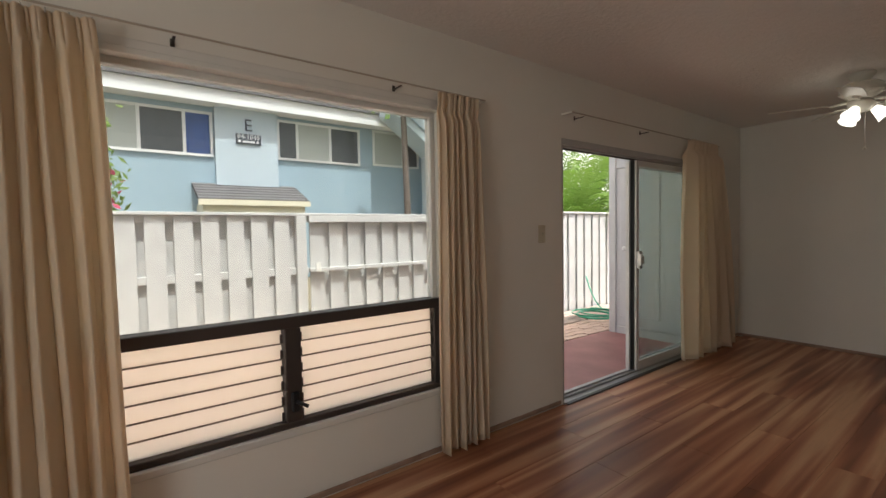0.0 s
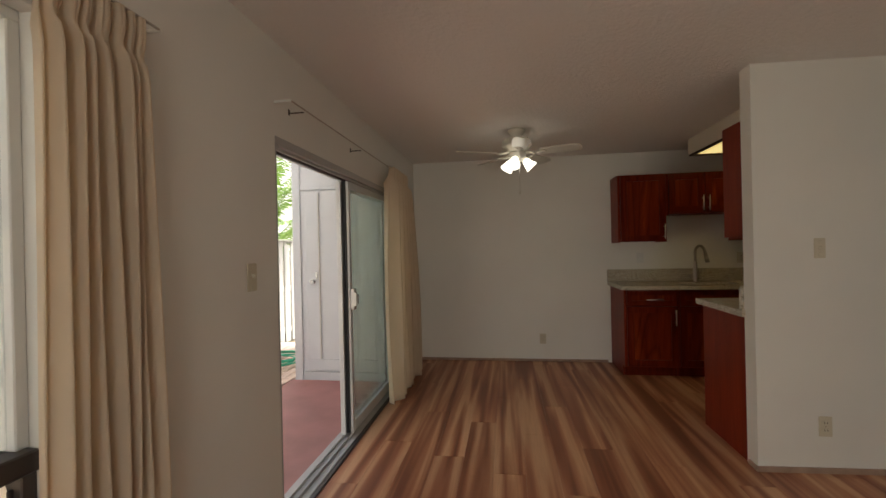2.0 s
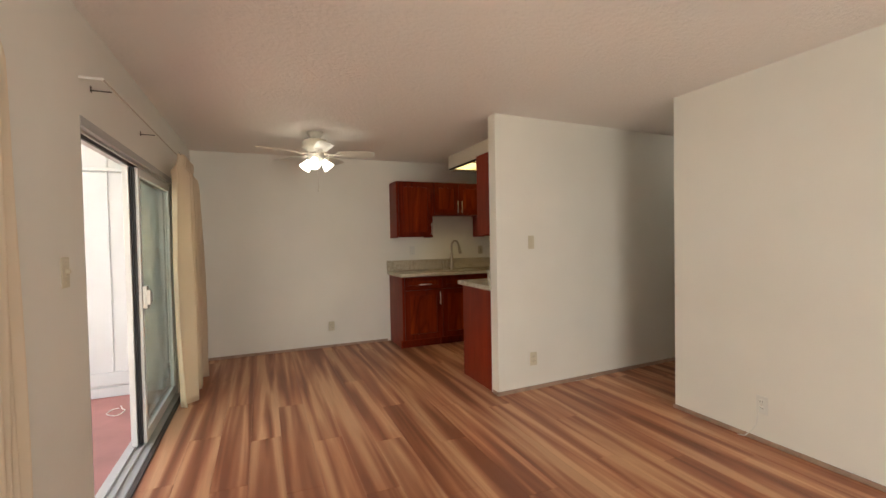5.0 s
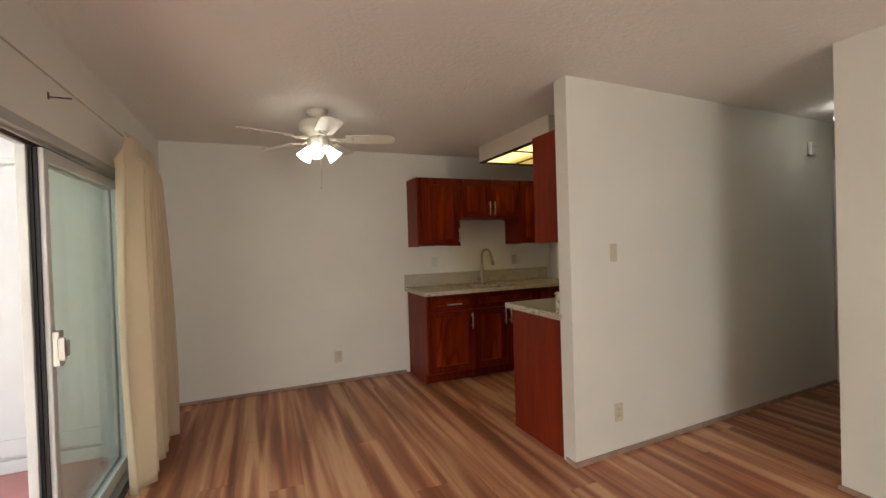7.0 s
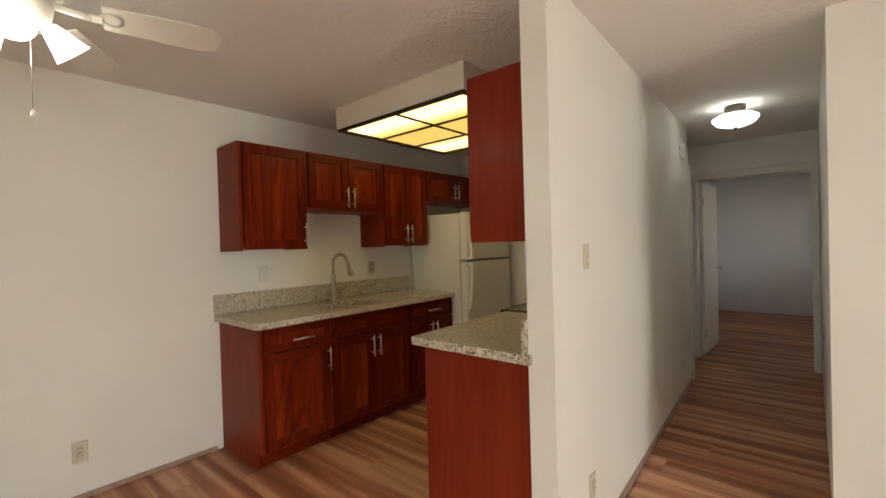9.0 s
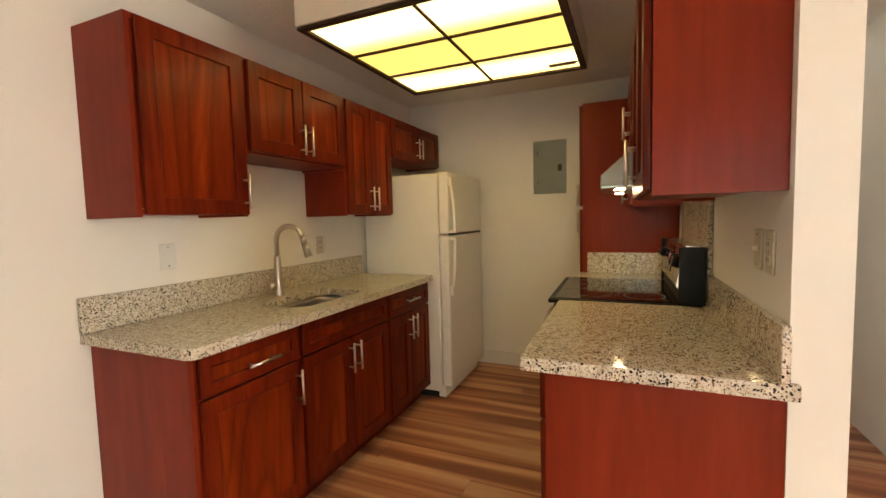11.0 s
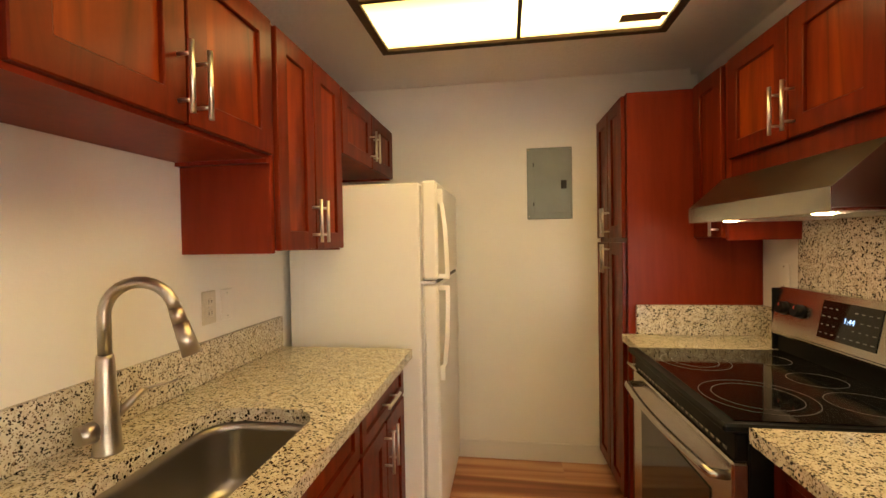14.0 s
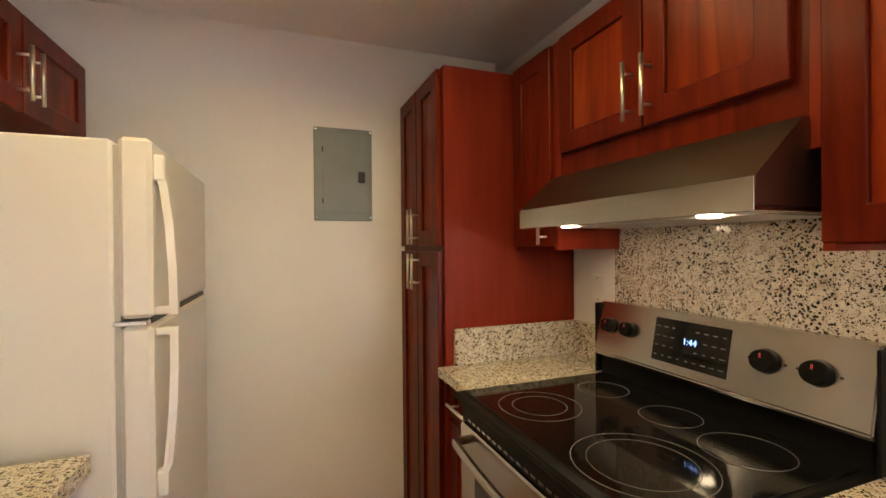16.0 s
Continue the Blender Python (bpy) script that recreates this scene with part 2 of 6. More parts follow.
def make_glass(name, tint=(0.93, 0.95, 0.94)):
    m = bpy.data.materials.new(name)
    m.use_nodes = True
    n, l = m.node_tree.nodes, m.node_tree.links
    n.remove(n["Principled BSDF"])
    tr = n.new("ShaderNodeBsdfTransparent")
    tr.inputs[0].default_value = (*tint, 1)
    gl = n.new("ShaderNodeBsdfGlossy")
    gl.inputs["Roughness"].default_value = 0.01
    lw = n.new("ShaderNodeLayerWeight")
    pw = n.new("ShaderNodeMath")
    pw.operation, pw.inputs[1].default_value = "POWER", 5.0
    l.new(lw.outputs["Facing"], pw.inputs[0])
    fr = n.new("ShaderNodeMapRange")
    fr.inputs[3].default_value, fr.inputs[4].default_value = 0.04, 0.95
    l.new(pw.outputs[0], fr.inputs[0])
    mx = n.new("ShaderNodeMixShader")
    l.new(fr.outputs[0], mx.inputs[0])
    l.new(tr.outputs[0], mx.inputs[1])
    l.new(gl.outputs[0], mx.inputs[2])
    l.new(mx.outputs[0], n["Material Output"].inputs[0])
    return m


GLASS = make_glass("window_glass", (0.84, 0.86, 0.85))
DOOR_GLASS = make_glass("door_glass", (0.86, 0.90, 0.88))


def make_sheer(name, color, through_light, rough=0.6, weave=900.0):
    """Diffuse sheet that lets part of the light through."""
    m, n, l, b = mat(name, color, rough)
    tl = n.new("ShaderNodeBsdfTranslucent")
    tl.inputs[0].default_value = (*color, 1)
    mx = n.new("ShaderNodeMixShader")
    mx.inputs[0].default_value = through_light
    l.new(b.outputs[0], mx.inputs[1])
    l.new(tl.outputs[0], mx.inputs[2])
    l.new(mx.outputs[0], n["Material Output"].inputs[0])
    v = coords(n, l)
    f = noise_tex(n, l, v, weave, 2)
    bump(n, l, b, f.outputs[0], 0.08, 0.0005)
    return m


CURTAIN = make_sheer("cream_curtain_cloth", (0.85, 0.735, 0.575), 0.5, 0.85)
LOUVRE = make_sheer("obscure_louvre_glass", (1.0, 0.94, 0.86), 0.92, 0.25, 300)


def make_glow(name, color, strength):
    m, n, l, b = mat(name, (0.85, 0.83, 0.78), 0.35)
    b.inputs["Emission Color"].default_value = (*color, 1)
    b.inputs["Emission Strength"].default_value = strength
    return m


SHADE_GLOW = make_glow("lit_opal_shade", (1.0, 0.90, 0.72), 1.4)
HALL_GLOW = make_glow("lit_alabaster_bowl", (1.0, 0.93, 0.80), 0.55)
HOOD_GLOW = make_glow("lit_hood_lamp", (1.0, 0.72, 0.36), 12.0)
CLOCK_GLOW = make_glow("clock_digits", (0.12, 0.45, 1.0), 0.16)


def make_diffuser():
    """Yellowed acrylic sheet, brighter over the two tubes that run along it."""
    m, n, l, b = mat("yellowed_diffuser", (0.70, 0.58, 0.24), 0.35)
    tc = n.new("ShaderNodeTexCoord")
    sp = n.new("ShaderNodeSeparateXYZ")
    l.new(tc.outputs["Object"], sp.inputs[0])
    total = None
    for y in (0.42, -0.40):
        d = n.new("ShaderNodeMath")
        d.operation = "SUBTRACT"
        d.inputs[1].default_value = y
        l.new(sp.outputs["Y"], d.inputs[0])
        a = n.new("ShaderNodeMath")
        a.operation = "ABSOLUTE"
        l.new(d.outputs[0], a.inputs[0])
        r = n.new("ShaderNodeMapRange")
        r.interpolation_type = "SMOOTHERSTEP"
        r.inputs[1].default_value, r.inputs[2].default_value = 0.26, 0.0
        l.new(a.outputs[0], r.inputs[0])
        if total is None:
            total = r.outputs[0]
        else:
            s = n.new("ShaderNodeMath")
            s.operation = "ADD"
            l.new(total, s.inputs[0])
            l.new(r.outputs[0], s.inputs[1])
            total = s.outputs[0]
    l.new(ramp(n, l, total, [(0.0, (0.98, 0.62, 0.13)), (1.0, (1.0, 0.77, 0.30))]), b.inputs["Emission Color"])
    st = n.new("ShaderNodeMapRange")
    st.inputs[3].default_value, st.inputs[4].default_value = 0.16, 0.44
    l.new(total, st.inputs[0])
    l.new(st.outputs[0], b.inputs["Emission Strength"])
    return m


DIFFUSER = make_diffuser()
HAZE = make_glow("low_sky_glow", (0.95, 0.98, 1.0), 0.2)

# outdoors
FENCE = painted("weathered_white_paint", (0.58, 0.575, 0.56), 0.6, 70, 0.2, 0.002, 0.08, 4)
CLOSET = painted("closet_white_paint", (0.55, 0.56, 0.57), 0.5, 60, 0.08, 0.001, 0.05, 3)
BLUE = painted("blue_siding_paint", (0.34, 0.45, 0.53), 0.7, 25, 0.1, 0.004, 0.06, 0.8)
PALE_BLUE = painted("pale_blue_paint", (0.50, 0.58, 0.64), 0.7, 25, 0.1, 0.004, 0.05, 0.8)
FASCIA = painted("white_fascia_paint", (0.78, 0.79, 0.80), 0.6, 25, 0.05, 0.002, 0.05)
CREAM = painted("cream_stucco", (0.70, 0.66, 0.52), 0.8, 30, 0.2, 0.004, 0.05)
SHINGLE = painted("grey_shingle", (0.15, 0.145, 0.15), 0.9, 30, 0.6, 0.02, 0.35, 6)
FAR_GLASS = mat("dark_window_glass", (0.10, 0.11, 0.12), 0.1)[0]
FAR_BLIND = painted("pale_window_blind", (0.45, 0.48, 0.46), 0.6, 10, 0.1, 0.002, 0.08)
BLUE_CURTAIN = painted("blue_window_curtain", (0.08, 0.13, 0.32), 0.7, 10, 0.1, 0.002, 0.15, 4)
SIGN_DARK = painted("sign_slate", (0.06, 0.07, 0.09), 0.5, 40, 0.05, 0.001, 0.1)
SIGN_PALE = mat("sign_letters", (0.72, 0.74, 0.76), 0.5)[0]
SLAB = painted("red_painted_concrete", (0.36, 0.155, 0.135), 0.55, 60, 0.15, 0.002, 0.2, 3)
BRICK = painted("paver_brick", (0.58, 0.43, 0.33), 0.85, 60, 0.4, 0.003, 0.2, 5)
SAND = painted("pale_sand", (0.55, 0.46, 0.36), 0.95, 60, 0.4, 0.006, 0.15, 3)
DECK = painted("grey_deck_board", (0.36, 0.29, 0.24), 0.8, 60, 0.3, 0.003, 0.25, 5)
SOIL = painted("garden_soil", (0.20, 0.17, 0.11), 0.95, 20, 0.6, 0.02, 0.3, 2)
TRUNK = painted("palm_bark", (0.16, 0.13, 0.11), 0.9, 25, 0.6, 0.02, 0.3, 6)
CROWNSHAFT = painted("palm_crownshaft", (0.20, 0.28, 0.10), 0.6, 20, 0.1, 0.003, 0.2, 5)
FROND = make_sheer("palm_leaf", (0.18, 0.30, 0.05), 0.4, 0.5, 40)
LEAF = make_sheer("shrub_leaf", (0.20, 0.29, 0.07), 0.45, 0.5, 40)
BLOSSOM = make_sheer("pink_blossom", (0.60, 0.08, 0.16), 0.35, 0.6, 40)
HOSE = mat("green_hose_rubber", (0.03, 0.30, 0.17), 0.4)[0]

# ---------- mesh helpers ----------
ORIGIN = {}
SKEW = 0.026                                       # the partition and what stands along it turn off the room's axis
ALONG = [False]


def along(p):
    """A place by the partition, given square to the room, turned with the partition."""
    return (p[0] + SKEW * (0.08 - p[1]), *p[1:])



def thing(name, at=(0, 0, 0), label="", category="", group="", kind=""):
    ob = new(name)
    ob.empty_display_size = 0.1
    ob.location = at
    ORIGIN[ob] = Vector(at)
    return tagged(ob, label, category, group, kind)


def part(name, bm, material, parent=None, label=""):
    """One mesh object under a thing or a part; bm is in world metres."""
    o = ORIGIN.get(parent, Vector((0, 0, 0)))
    if ALONG[0]:
        for v in bm.verts:
            v.co.x += SKEW * (0.08 - v.co.y)
    bmesh.ops.translate(bm, verts=bm.verts, vec=-o)
    me = bpy.data.meshes.new(name)
    bm.to_mesh(me)
    bm.free()
    for mm in material if isinstance(material, (list, tuple)) else (material,):
        me.materials.append(mm)
    ob = new(name, me)
    if parent is not None:
        ob.parent = parent
    ORIGIN[ob] = o
    if label:
        ob["label"] = label
    return ob


def structure(name, bm, material, label="", category="", smooth=False):
    ob = part(name, bm, material)
    return tagged(ob, label, category, "", "structure")


def box(bm, x0, y0, z0, x1, y1, z1, bevel=0.0, seg=1):
    r = bmesh.ops.create_cube(bm, size=1.0)
    vs = r["verts"]
    for v in vs:
        v.co = Vector(((x0 + x1) / 2 + v.co.x * (x1 - x0), (y0 + y1) / 2 + v.co.y * (y1 - y0), (z0 + z1) / 2 + v.co.z * (z1 - z0)))
    if bevel > 0:
        es = list({e for v in vs for e in v.link_edges})
        bmesh.ops.bevel(bm, geom=es, offset=bevel, segments=seg, affect="EDGES", profile=0.5)
    return bm


def boxes(*rows, bevel=0.0):
    bm = bmesh.new()
    for r in rows:
        box(bm, *r, bevel=bevel)
    return bm


def rod(bm, p0, p1, r0, r1=None, seg=16, caps=True):
    p0, p1 = Vector(p0), Vector(p1)
    d = p1 - p0
    m = Matrix.Translation((p0 + p1) / 2) @ d.to_track_quat("Z", "Y").to_matrix().to_4x4()
    r = bmesh.ops.create_cone(bm, cap_ends=caps, segments=seg, radius1=r0, radius2=r0 if r1 is None else r1, depth=d.length, matrix=m)
    for v in r["verts"]:
        for f in v.link_faces:
            if len(f.verts) == 4:
                f.smooth = True
    return bm


def tube(bm, pts, radii, seg=12):
    """A smooth pipe along points."""
    pts = [Vector(p) for p in pts]
    if not isinstance(radii, (list, tuple)):
        radii = [radii] * len(pts)
    rings, ref = [], None
    for i, p in enumerate(pts):
        d = (pts[min(i + 1, len(pts) - 1)] - pts[max(i - 1, 0)]).normalized()
        if ref is None:
            ref = d.orthogonal().normalized()
        ref = (ref - d * ref.dot(d)).normalized()
        s = d.cross(ref)
        rings.append([bm.verts.new(p + (ref * math.cos(a) + s * math.sin(a)) * radii[i]) for a in (2 * math.pi * k / seg for k in range(seg))])
    for a, b in zip(rings, rings[1:]):
        for k in range(seg):
            f = bm.faces.new((a[k], a[(k + 1) % seg], b[(k + 1) % seg], b[k]))
            f.smooth = True
    for ring in (rings[0][::-1], rings[-1]):
        bm.faces.new(ring)
    return bm


def lathe(bm, axis_at, profile, seg=32, tilt=None, caps=True):
    """A turned body from (radius, z) rows round a vertical axis; tilt: a matrix applied about the axis point."""
    c = Vector(axis_at)
    rings = []
    for r, z in profile:
        ring = []
        for k in range(seg):
            a = 2 * math.pi * k / seg
            p = Vector((r * math.cos(a), r * math.sin(a), z))
            ring.append(bm.verts.new(c + (tilt @ p if tilt else p)))
        rings.append(ring)
    for a, b in zip(rings, rings[1:]):
        for k in range(seg):
            f = bm.faces.new((a[k], a[(k + 1) % seg], b[(k + 1) % seg], b[k]))
            f.smooth = True
    if caps and profile[0][0] > 0:
        bm.faces.new(rings[0][::-1])
    if caps and profile[-1][0] > 0:
        bm.faces.new(rings[-1])
    return bm


def prism(bm, outline, axis, a, b):
    """Extrudes an outline of 2D points along an axis from a to b."""
    def p(u, v, w):
        return {"x": (w, u, v), "y": (u, w, v), "z": (u, v, w)}[axis]
    lo = [bm.verts.new(p(u, v, a)) for u, v in outline]
    hi = [bm.verts.new(p(u, v, b)) for u, v in outline]
    bm.faces.new(lo)
    bm.faces.new(hi[::-1])
    k = len(outline)
    for i in range(k):
        bm.faces.new((lo[i], hi[i], hi[(i + 1) % k], lo[(i + 1) % k]))
    bmesh.ops.recalc_face_normals(bm, faces=bm.faces)
    return bm


def text_mesh(words, size, material, parent, name, m, depth=0.004):
    cu = bpy.data.curves.new(name, "FONT")
    cu.body, cu.size, cu.extrude, cu.align_x, cu.align_y = words, size, depth, "CENTER", "CENTER"
    tmp = bpy.data.objects.new(name, cu)
    me = bpy.data.meshes.new_from_object(tmp)
    me.name = name
    bpy.data.objects.remove(tmp)
    me.transform(Matrix.Translation(-ORIGIN.get(parent, Vector())) @ m)
    me.materials.clear()
    me.materials.append(material)
    ob = new(name, me)
    ob.parent = parent
    ORIGIN[ob] = ORIGIN.get(parent, Vector())
    return ob

# ---------- plan ----------
N, E_X, S_Y, W_X = 2.589, 6.235, -1.01, -1.3      # inner faces: north, east, living south, west
H = 2.355                                          # ceiling
PX0, PX1, P_END = 3.885, 3.997, 0.08                # partition: hall face, kitchen face, free end
K_Y = -2.369                                       # kitchen end wall
HALL_X, HALL_END = 3.09, -3.94
HALL_SLOPE, PY = 0.045, -3.0                         # hall face of the partition and where it ends
WIN = (0.40, 2.035, 0.36, 1.92)                  # window x0 x1 z0 z1
DOOR = (3.097, 5.16, 0.0, 1.893)                   # patio opening
T = 0.14


def m_(y):
    """x of the partition's hall face."""
    return PX0 + (P_END - y) * HALL_SLOPE


# ---------- setting ----------
bm = boxes((W_X - T, N, -0.2, WIN[0], N + T, 2.6), (WIN[0], N, -0.2, WIN[1], N + T, WIN[2]), (WIN[0], N, WIN[3], WIN[1], N + T, 2.6),
           (WIN[1], N, -0.2, DOOR[0], N + T, 2.6), (DOOR[0], N, DOOR[3], DOOR[1], N + T, 2.6), (DOOR[1], N, -0.2, E_X + T, N + T, 2.6), (DOOR[0], N, -0.2, DOOR[1], N + T, -0.012))
bmesh.ops.remove_doubles(bm, verts=bm.verts, dist=0.0001)
structure("wall_north", bm, WALL, "cream painted wall with a window and a patio door", "wall")
structure("wall_east", boxes((E_X, K_Y - T, -0.1, E_X + T, N - 0.001, H + 0.1)), WALL, "plain cream painted wall behind the dining space", "wall")
structure("wall_south", boxes((W_X, S_Y - 0.11, -0.1, HALL_X, S_Y, H + 0.1)), WALL, "plain cream painted living room wall", "wall")
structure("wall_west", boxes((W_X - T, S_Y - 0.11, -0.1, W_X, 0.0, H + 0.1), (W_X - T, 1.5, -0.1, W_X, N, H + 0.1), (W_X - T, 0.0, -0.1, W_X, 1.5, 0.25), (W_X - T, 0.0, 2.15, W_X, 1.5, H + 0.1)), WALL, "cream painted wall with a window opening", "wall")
bm = bmesh.new()
prism(bm, [(PX0, P_END), (PX1, P_END), (PX1 + SKEW * (P_END - K_Y), K_Y - 0.1), (4.14, K_Y - 0.1), (4.14, PY), (PX0 + HALL_SLOPE * (P_END - PY), PY)], "z", -0.1, H + 0.1)
structure("wall_partition", bm, WALL, "cream painted partition between kitchen and hallway", "wall")
structure("wall_kitchen_end", boxes((4.14, K_Y - 0.1, -0.1, E_X, K_Y, H + 0.1)), WALL, "cream painted wall at the end of the kitchen", "wall")
structure("wall_hall_west", boxes((HALL_X - 0.11, HALL_END, -0.1, HALL_X, S_Y - 0.11, H + 0.1)), WALL, "cream painted hallway wall", "wall")
# hall end: side doorway in line with the partition, then the bedroom doorway
structure("wall_hall_side", prism(boxes((4.20, HALL_END, -0.1, 4.31, -3.80, H + 0.1)), [(m_(PY), PY - 0.001), (m_(PY) + 0.11, PY - 0.001), (4.31, -3.799), (4.20, -3.799)], "z", 2.02, H + 0.1), WALL, "short hallway wall above a side doorway", "wall")
structure("wall_hall_end", boxes((HALL_X, HALL_END - 0.11, 2.02, 4.31, HALL_END - 0.001, H + 0.1), (4.202, HALL_END - 0.11, -0.1, 4.31, HALL_END - 0.001, 2.02)), WALL, "hallway end wall above a bedroom doorway", "wall")
structure("wall_bathroom", boxes((4.141, PY - 0.1, -0.1, 5.6, PY, H + 0.1), (5.6, -4.2, -0.1, 5.7, PY, H + 0.1), (4.312, HALL_END - 0.11, -0.1, 5.6, HALL_END - 0.01, H + 0.1)), WALL, "cream walls of a dim side room", "wall")
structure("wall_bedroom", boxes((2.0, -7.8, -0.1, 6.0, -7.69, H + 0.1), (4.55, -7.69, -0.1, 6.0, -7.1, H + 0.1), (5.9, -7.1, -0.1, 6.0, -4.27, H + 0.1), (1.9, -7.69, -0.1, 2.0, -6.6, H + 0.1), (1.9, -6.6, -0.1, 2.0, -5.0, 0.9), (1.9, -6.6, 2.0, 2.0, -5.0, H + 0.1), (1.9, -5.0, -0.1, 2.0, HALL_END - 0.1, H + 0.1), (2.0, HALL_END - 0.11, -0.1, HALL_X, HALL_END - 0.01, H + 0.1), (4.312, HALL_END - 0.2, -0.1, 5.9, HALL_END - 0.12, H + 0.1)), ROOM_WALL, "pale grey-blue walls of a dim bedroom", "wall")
structure("ceiling", boxes((W_X - T, -7.9, H, E_X + T, N + 0.001, H + 0.14)), CEIL, "off-white textured ceiling", "ceiling")

# light-coloured base trim, thin
BASE_H = 0.03


def trim(name, rows, label="thin wood-toned shoe moulding along the floor"):
    structure(name, boxes(*rows, bevel=0.004), SHOE, label, "baseboard")


trim("baseboard_east", [(E_X - 0.012, 0.385, 0.0, E_X - 0.001, N - 0.012, BASE_H)])
trim("baseboard_north", [(WIN[0] - 1.6, N - 0.012, 0.0, DOOR[0] - 0.03, N - 0.001, BASE_H), (DOOR[1] + 0.03, N - 0.012, 0, E_X - 0.001, N - 0.001, BASE_H)])
trim("baseboard_south", [(W_X, S_Y + 0.001, 0, HALL_X + 0.012, S_Y + 0.012, BASE_H)])
bm = bmesh.new()
prism(bm, [(PX0 - 0.014, P_END + 0.013), (PX0 - 0.001, P_END + 0.013), (PX0 - 0.001, P_END), (m_(PY) - 0.001, PY + 0.02), (m_(PY) - 0.014, PY + 0.02)], "z", 0.0, BASE_H)
structure("baseboard_partition", bm, SHOE, "thin wood-toned shoe moulding along the floor", "baseboard")
structure("baseboard_partition_end", boxes((PX0, P_END + 0.001, 0, PX1 - 0.03, P_END + 0.013, BASE_H), bevel=0.003), SHOE, "thin wood-toned shoe moulding along the floor", "baseboard")
structure("baseboard_kitchen", boxes((4.64, K_Y + 0.001, 0, E_X, K_Y + 0.014, 0.115), bevel=0.004), CASING, "cream painted kitchen baseboard", "baseboard")

# ---------- window ----------
x0, x1, z0, z1 = WIN
win = thing("window_1", ((x0 + x1) / 2, N, z0), "wide fixed pane above two dark-framed louvre sections", "window", "", "structure")
F_Y0, F_Y1 = N + 0.045, N + 0.10
part("window_frame", boxes((x0, F_Y0, z1 - 0.03, x1, F_Y1, z1), (x0, F_Y0, 0.875, x0 + 0.03, F_Y1, z1 - 0.03), (x1 - 0.03, F_Y0, 0.875, x1, F_Y1, z1 - 0.03), bevel=0.003), CASING, win, "cream painted outer frame")
part("window_trim", boxes((x0 - 0.02, N - 0.018, z1 - 0.004, x1 + 0.02, N + 0.044, z1 + 0.02), (x0 - 0.02, N - 0.01, z1 + 0.02, x1 + 0.02, N - 0.001, z1 + 0.055), bevel=0.003), CASING, win, "cream head trim")
part("transom", boxes((x0, F_Y0 - 0.03, 0.822, x1, F_Y1, 0.875), bevel=0.004), DARK_ALU, win, "dark bronze metal cross bar")
part("mullion", boxes((1.168, F_Y0 - 0.03, z0 + 0.03, 1.240, F_Y1, 0.822), bevel=0.004), DARK_ALU, win, "dark bronze metal post")
part("bottom_rail", boxes((x0, F_Y0 - 0.03, z0, x1, F_Y1, z0 + 0.03), bevel=0.004), DARK_ALU, win, "dark bronze metal rail")
for xa, xb in ((x0, x0 + 0.035), (x1 - 0.035, x1)):
    part("jamb", boxes((xa, F_Y0 - 0.02, z0 + 0.03, xb, F_Y1, 0.822), bevel=0.003), DARK_ALU, win)
part("window_sill", boxes((x0 - 0.0, N - 0.012, z0 - 0.03, x1, F_Y0 - 0.03, z0 + 0.004), bevel=0.004), CASING, win, "cream painted sill")
pane = part("pane", boxes((x0 + 0.03, N + 0.068, 0.875, x1 - 0.03, N + 0.073, z1 - 0.03)), GLASS, win, "clear fixed glass")
pane.visible_shadow = False
for xa, xb in ((x0 + 0.037, 1.166), (1.242, x1 - 0.037)):
    for k in range(6):
        zc = z0 + 0.03 + (k + 0.5) * 0.0725
        bm = bmesh.new()
        prism(bm, [(N + 0.052, zc - 0.036), (N + 0.057, zc - 0.038), (N + 0.082, zc + 0.044), (N + 0.077, zc + 0.046)], "x", xa, xb)
        lv = part("louvre", bm, LOUVRE, win, "obscure glass slat")
        part("ground_edge", boxes((xa, N + 0.0475, zc - 0.041, xb, N + 0.0515, zc - 0.0345)), LOUVRE_EDGE, lv, "grey ground slat edge")
    for k in range(6):
        zc = z0 + 0.03 + (k + 0.5) * 0.0725
        for xe in (xa, xb):
            sgn = 1 if xe == xa else -1
            part("louvre_clip", boxes((min(xe, xe + sgn * 0.012), N + 0.043, zc - 0.034, max(xe, xe + sgn * 0.012), N + 0.05, zc + 0.006), bevel=0.002), DARK_ALU, win)
bm = boxes((1.186, N - 0.012, 0.44, 1.222, F_Y0 - 0.03, 0.53), bevel=0.006)
rod(bm, (1.204, N - 0.01, 0.49), (1.245, N - 0.045, 0.47), 0.008)
part("crank_handle", bm, BLACK_MATT, win, "dark louvre crank")

# ---------- patio sliding door ----------
x0, x1, z0, z1 = DOOR
sld = thing("door_1", ((x0 + x1) / 2, N + 0.07, 0.0), "aluminium sliding patio door slid half open", "sliding door", "", "structure")
part("head_track", boxes((x0, N - 0.004, z1 - 0.045, x1, N + 0.13, z1), (x0, N + 0.02, z1 - 0.06, x1, N + 0.03, z1 - 0.045), bevel=0.002), ALU, sld, "metal head track")
part("head_shadow_rail", boxes((x0, N + 0.05, z1 - 0.066, x1, N + 0.062, z1 - 0.045)), DARK_ALU, sld)
part("door_jamb", boxes((x0, N + 0.005, 0.0, x0 + 0.025, N + 0.13, z1 - 0.045), bevel=0.003), ALU, sld)
part("door_jamb", boxes((x1 - 0.03, N + 0.005, 0.0, x1, N + 0.13, z1 - 0.045), bevel=0.003), ALU, sld)
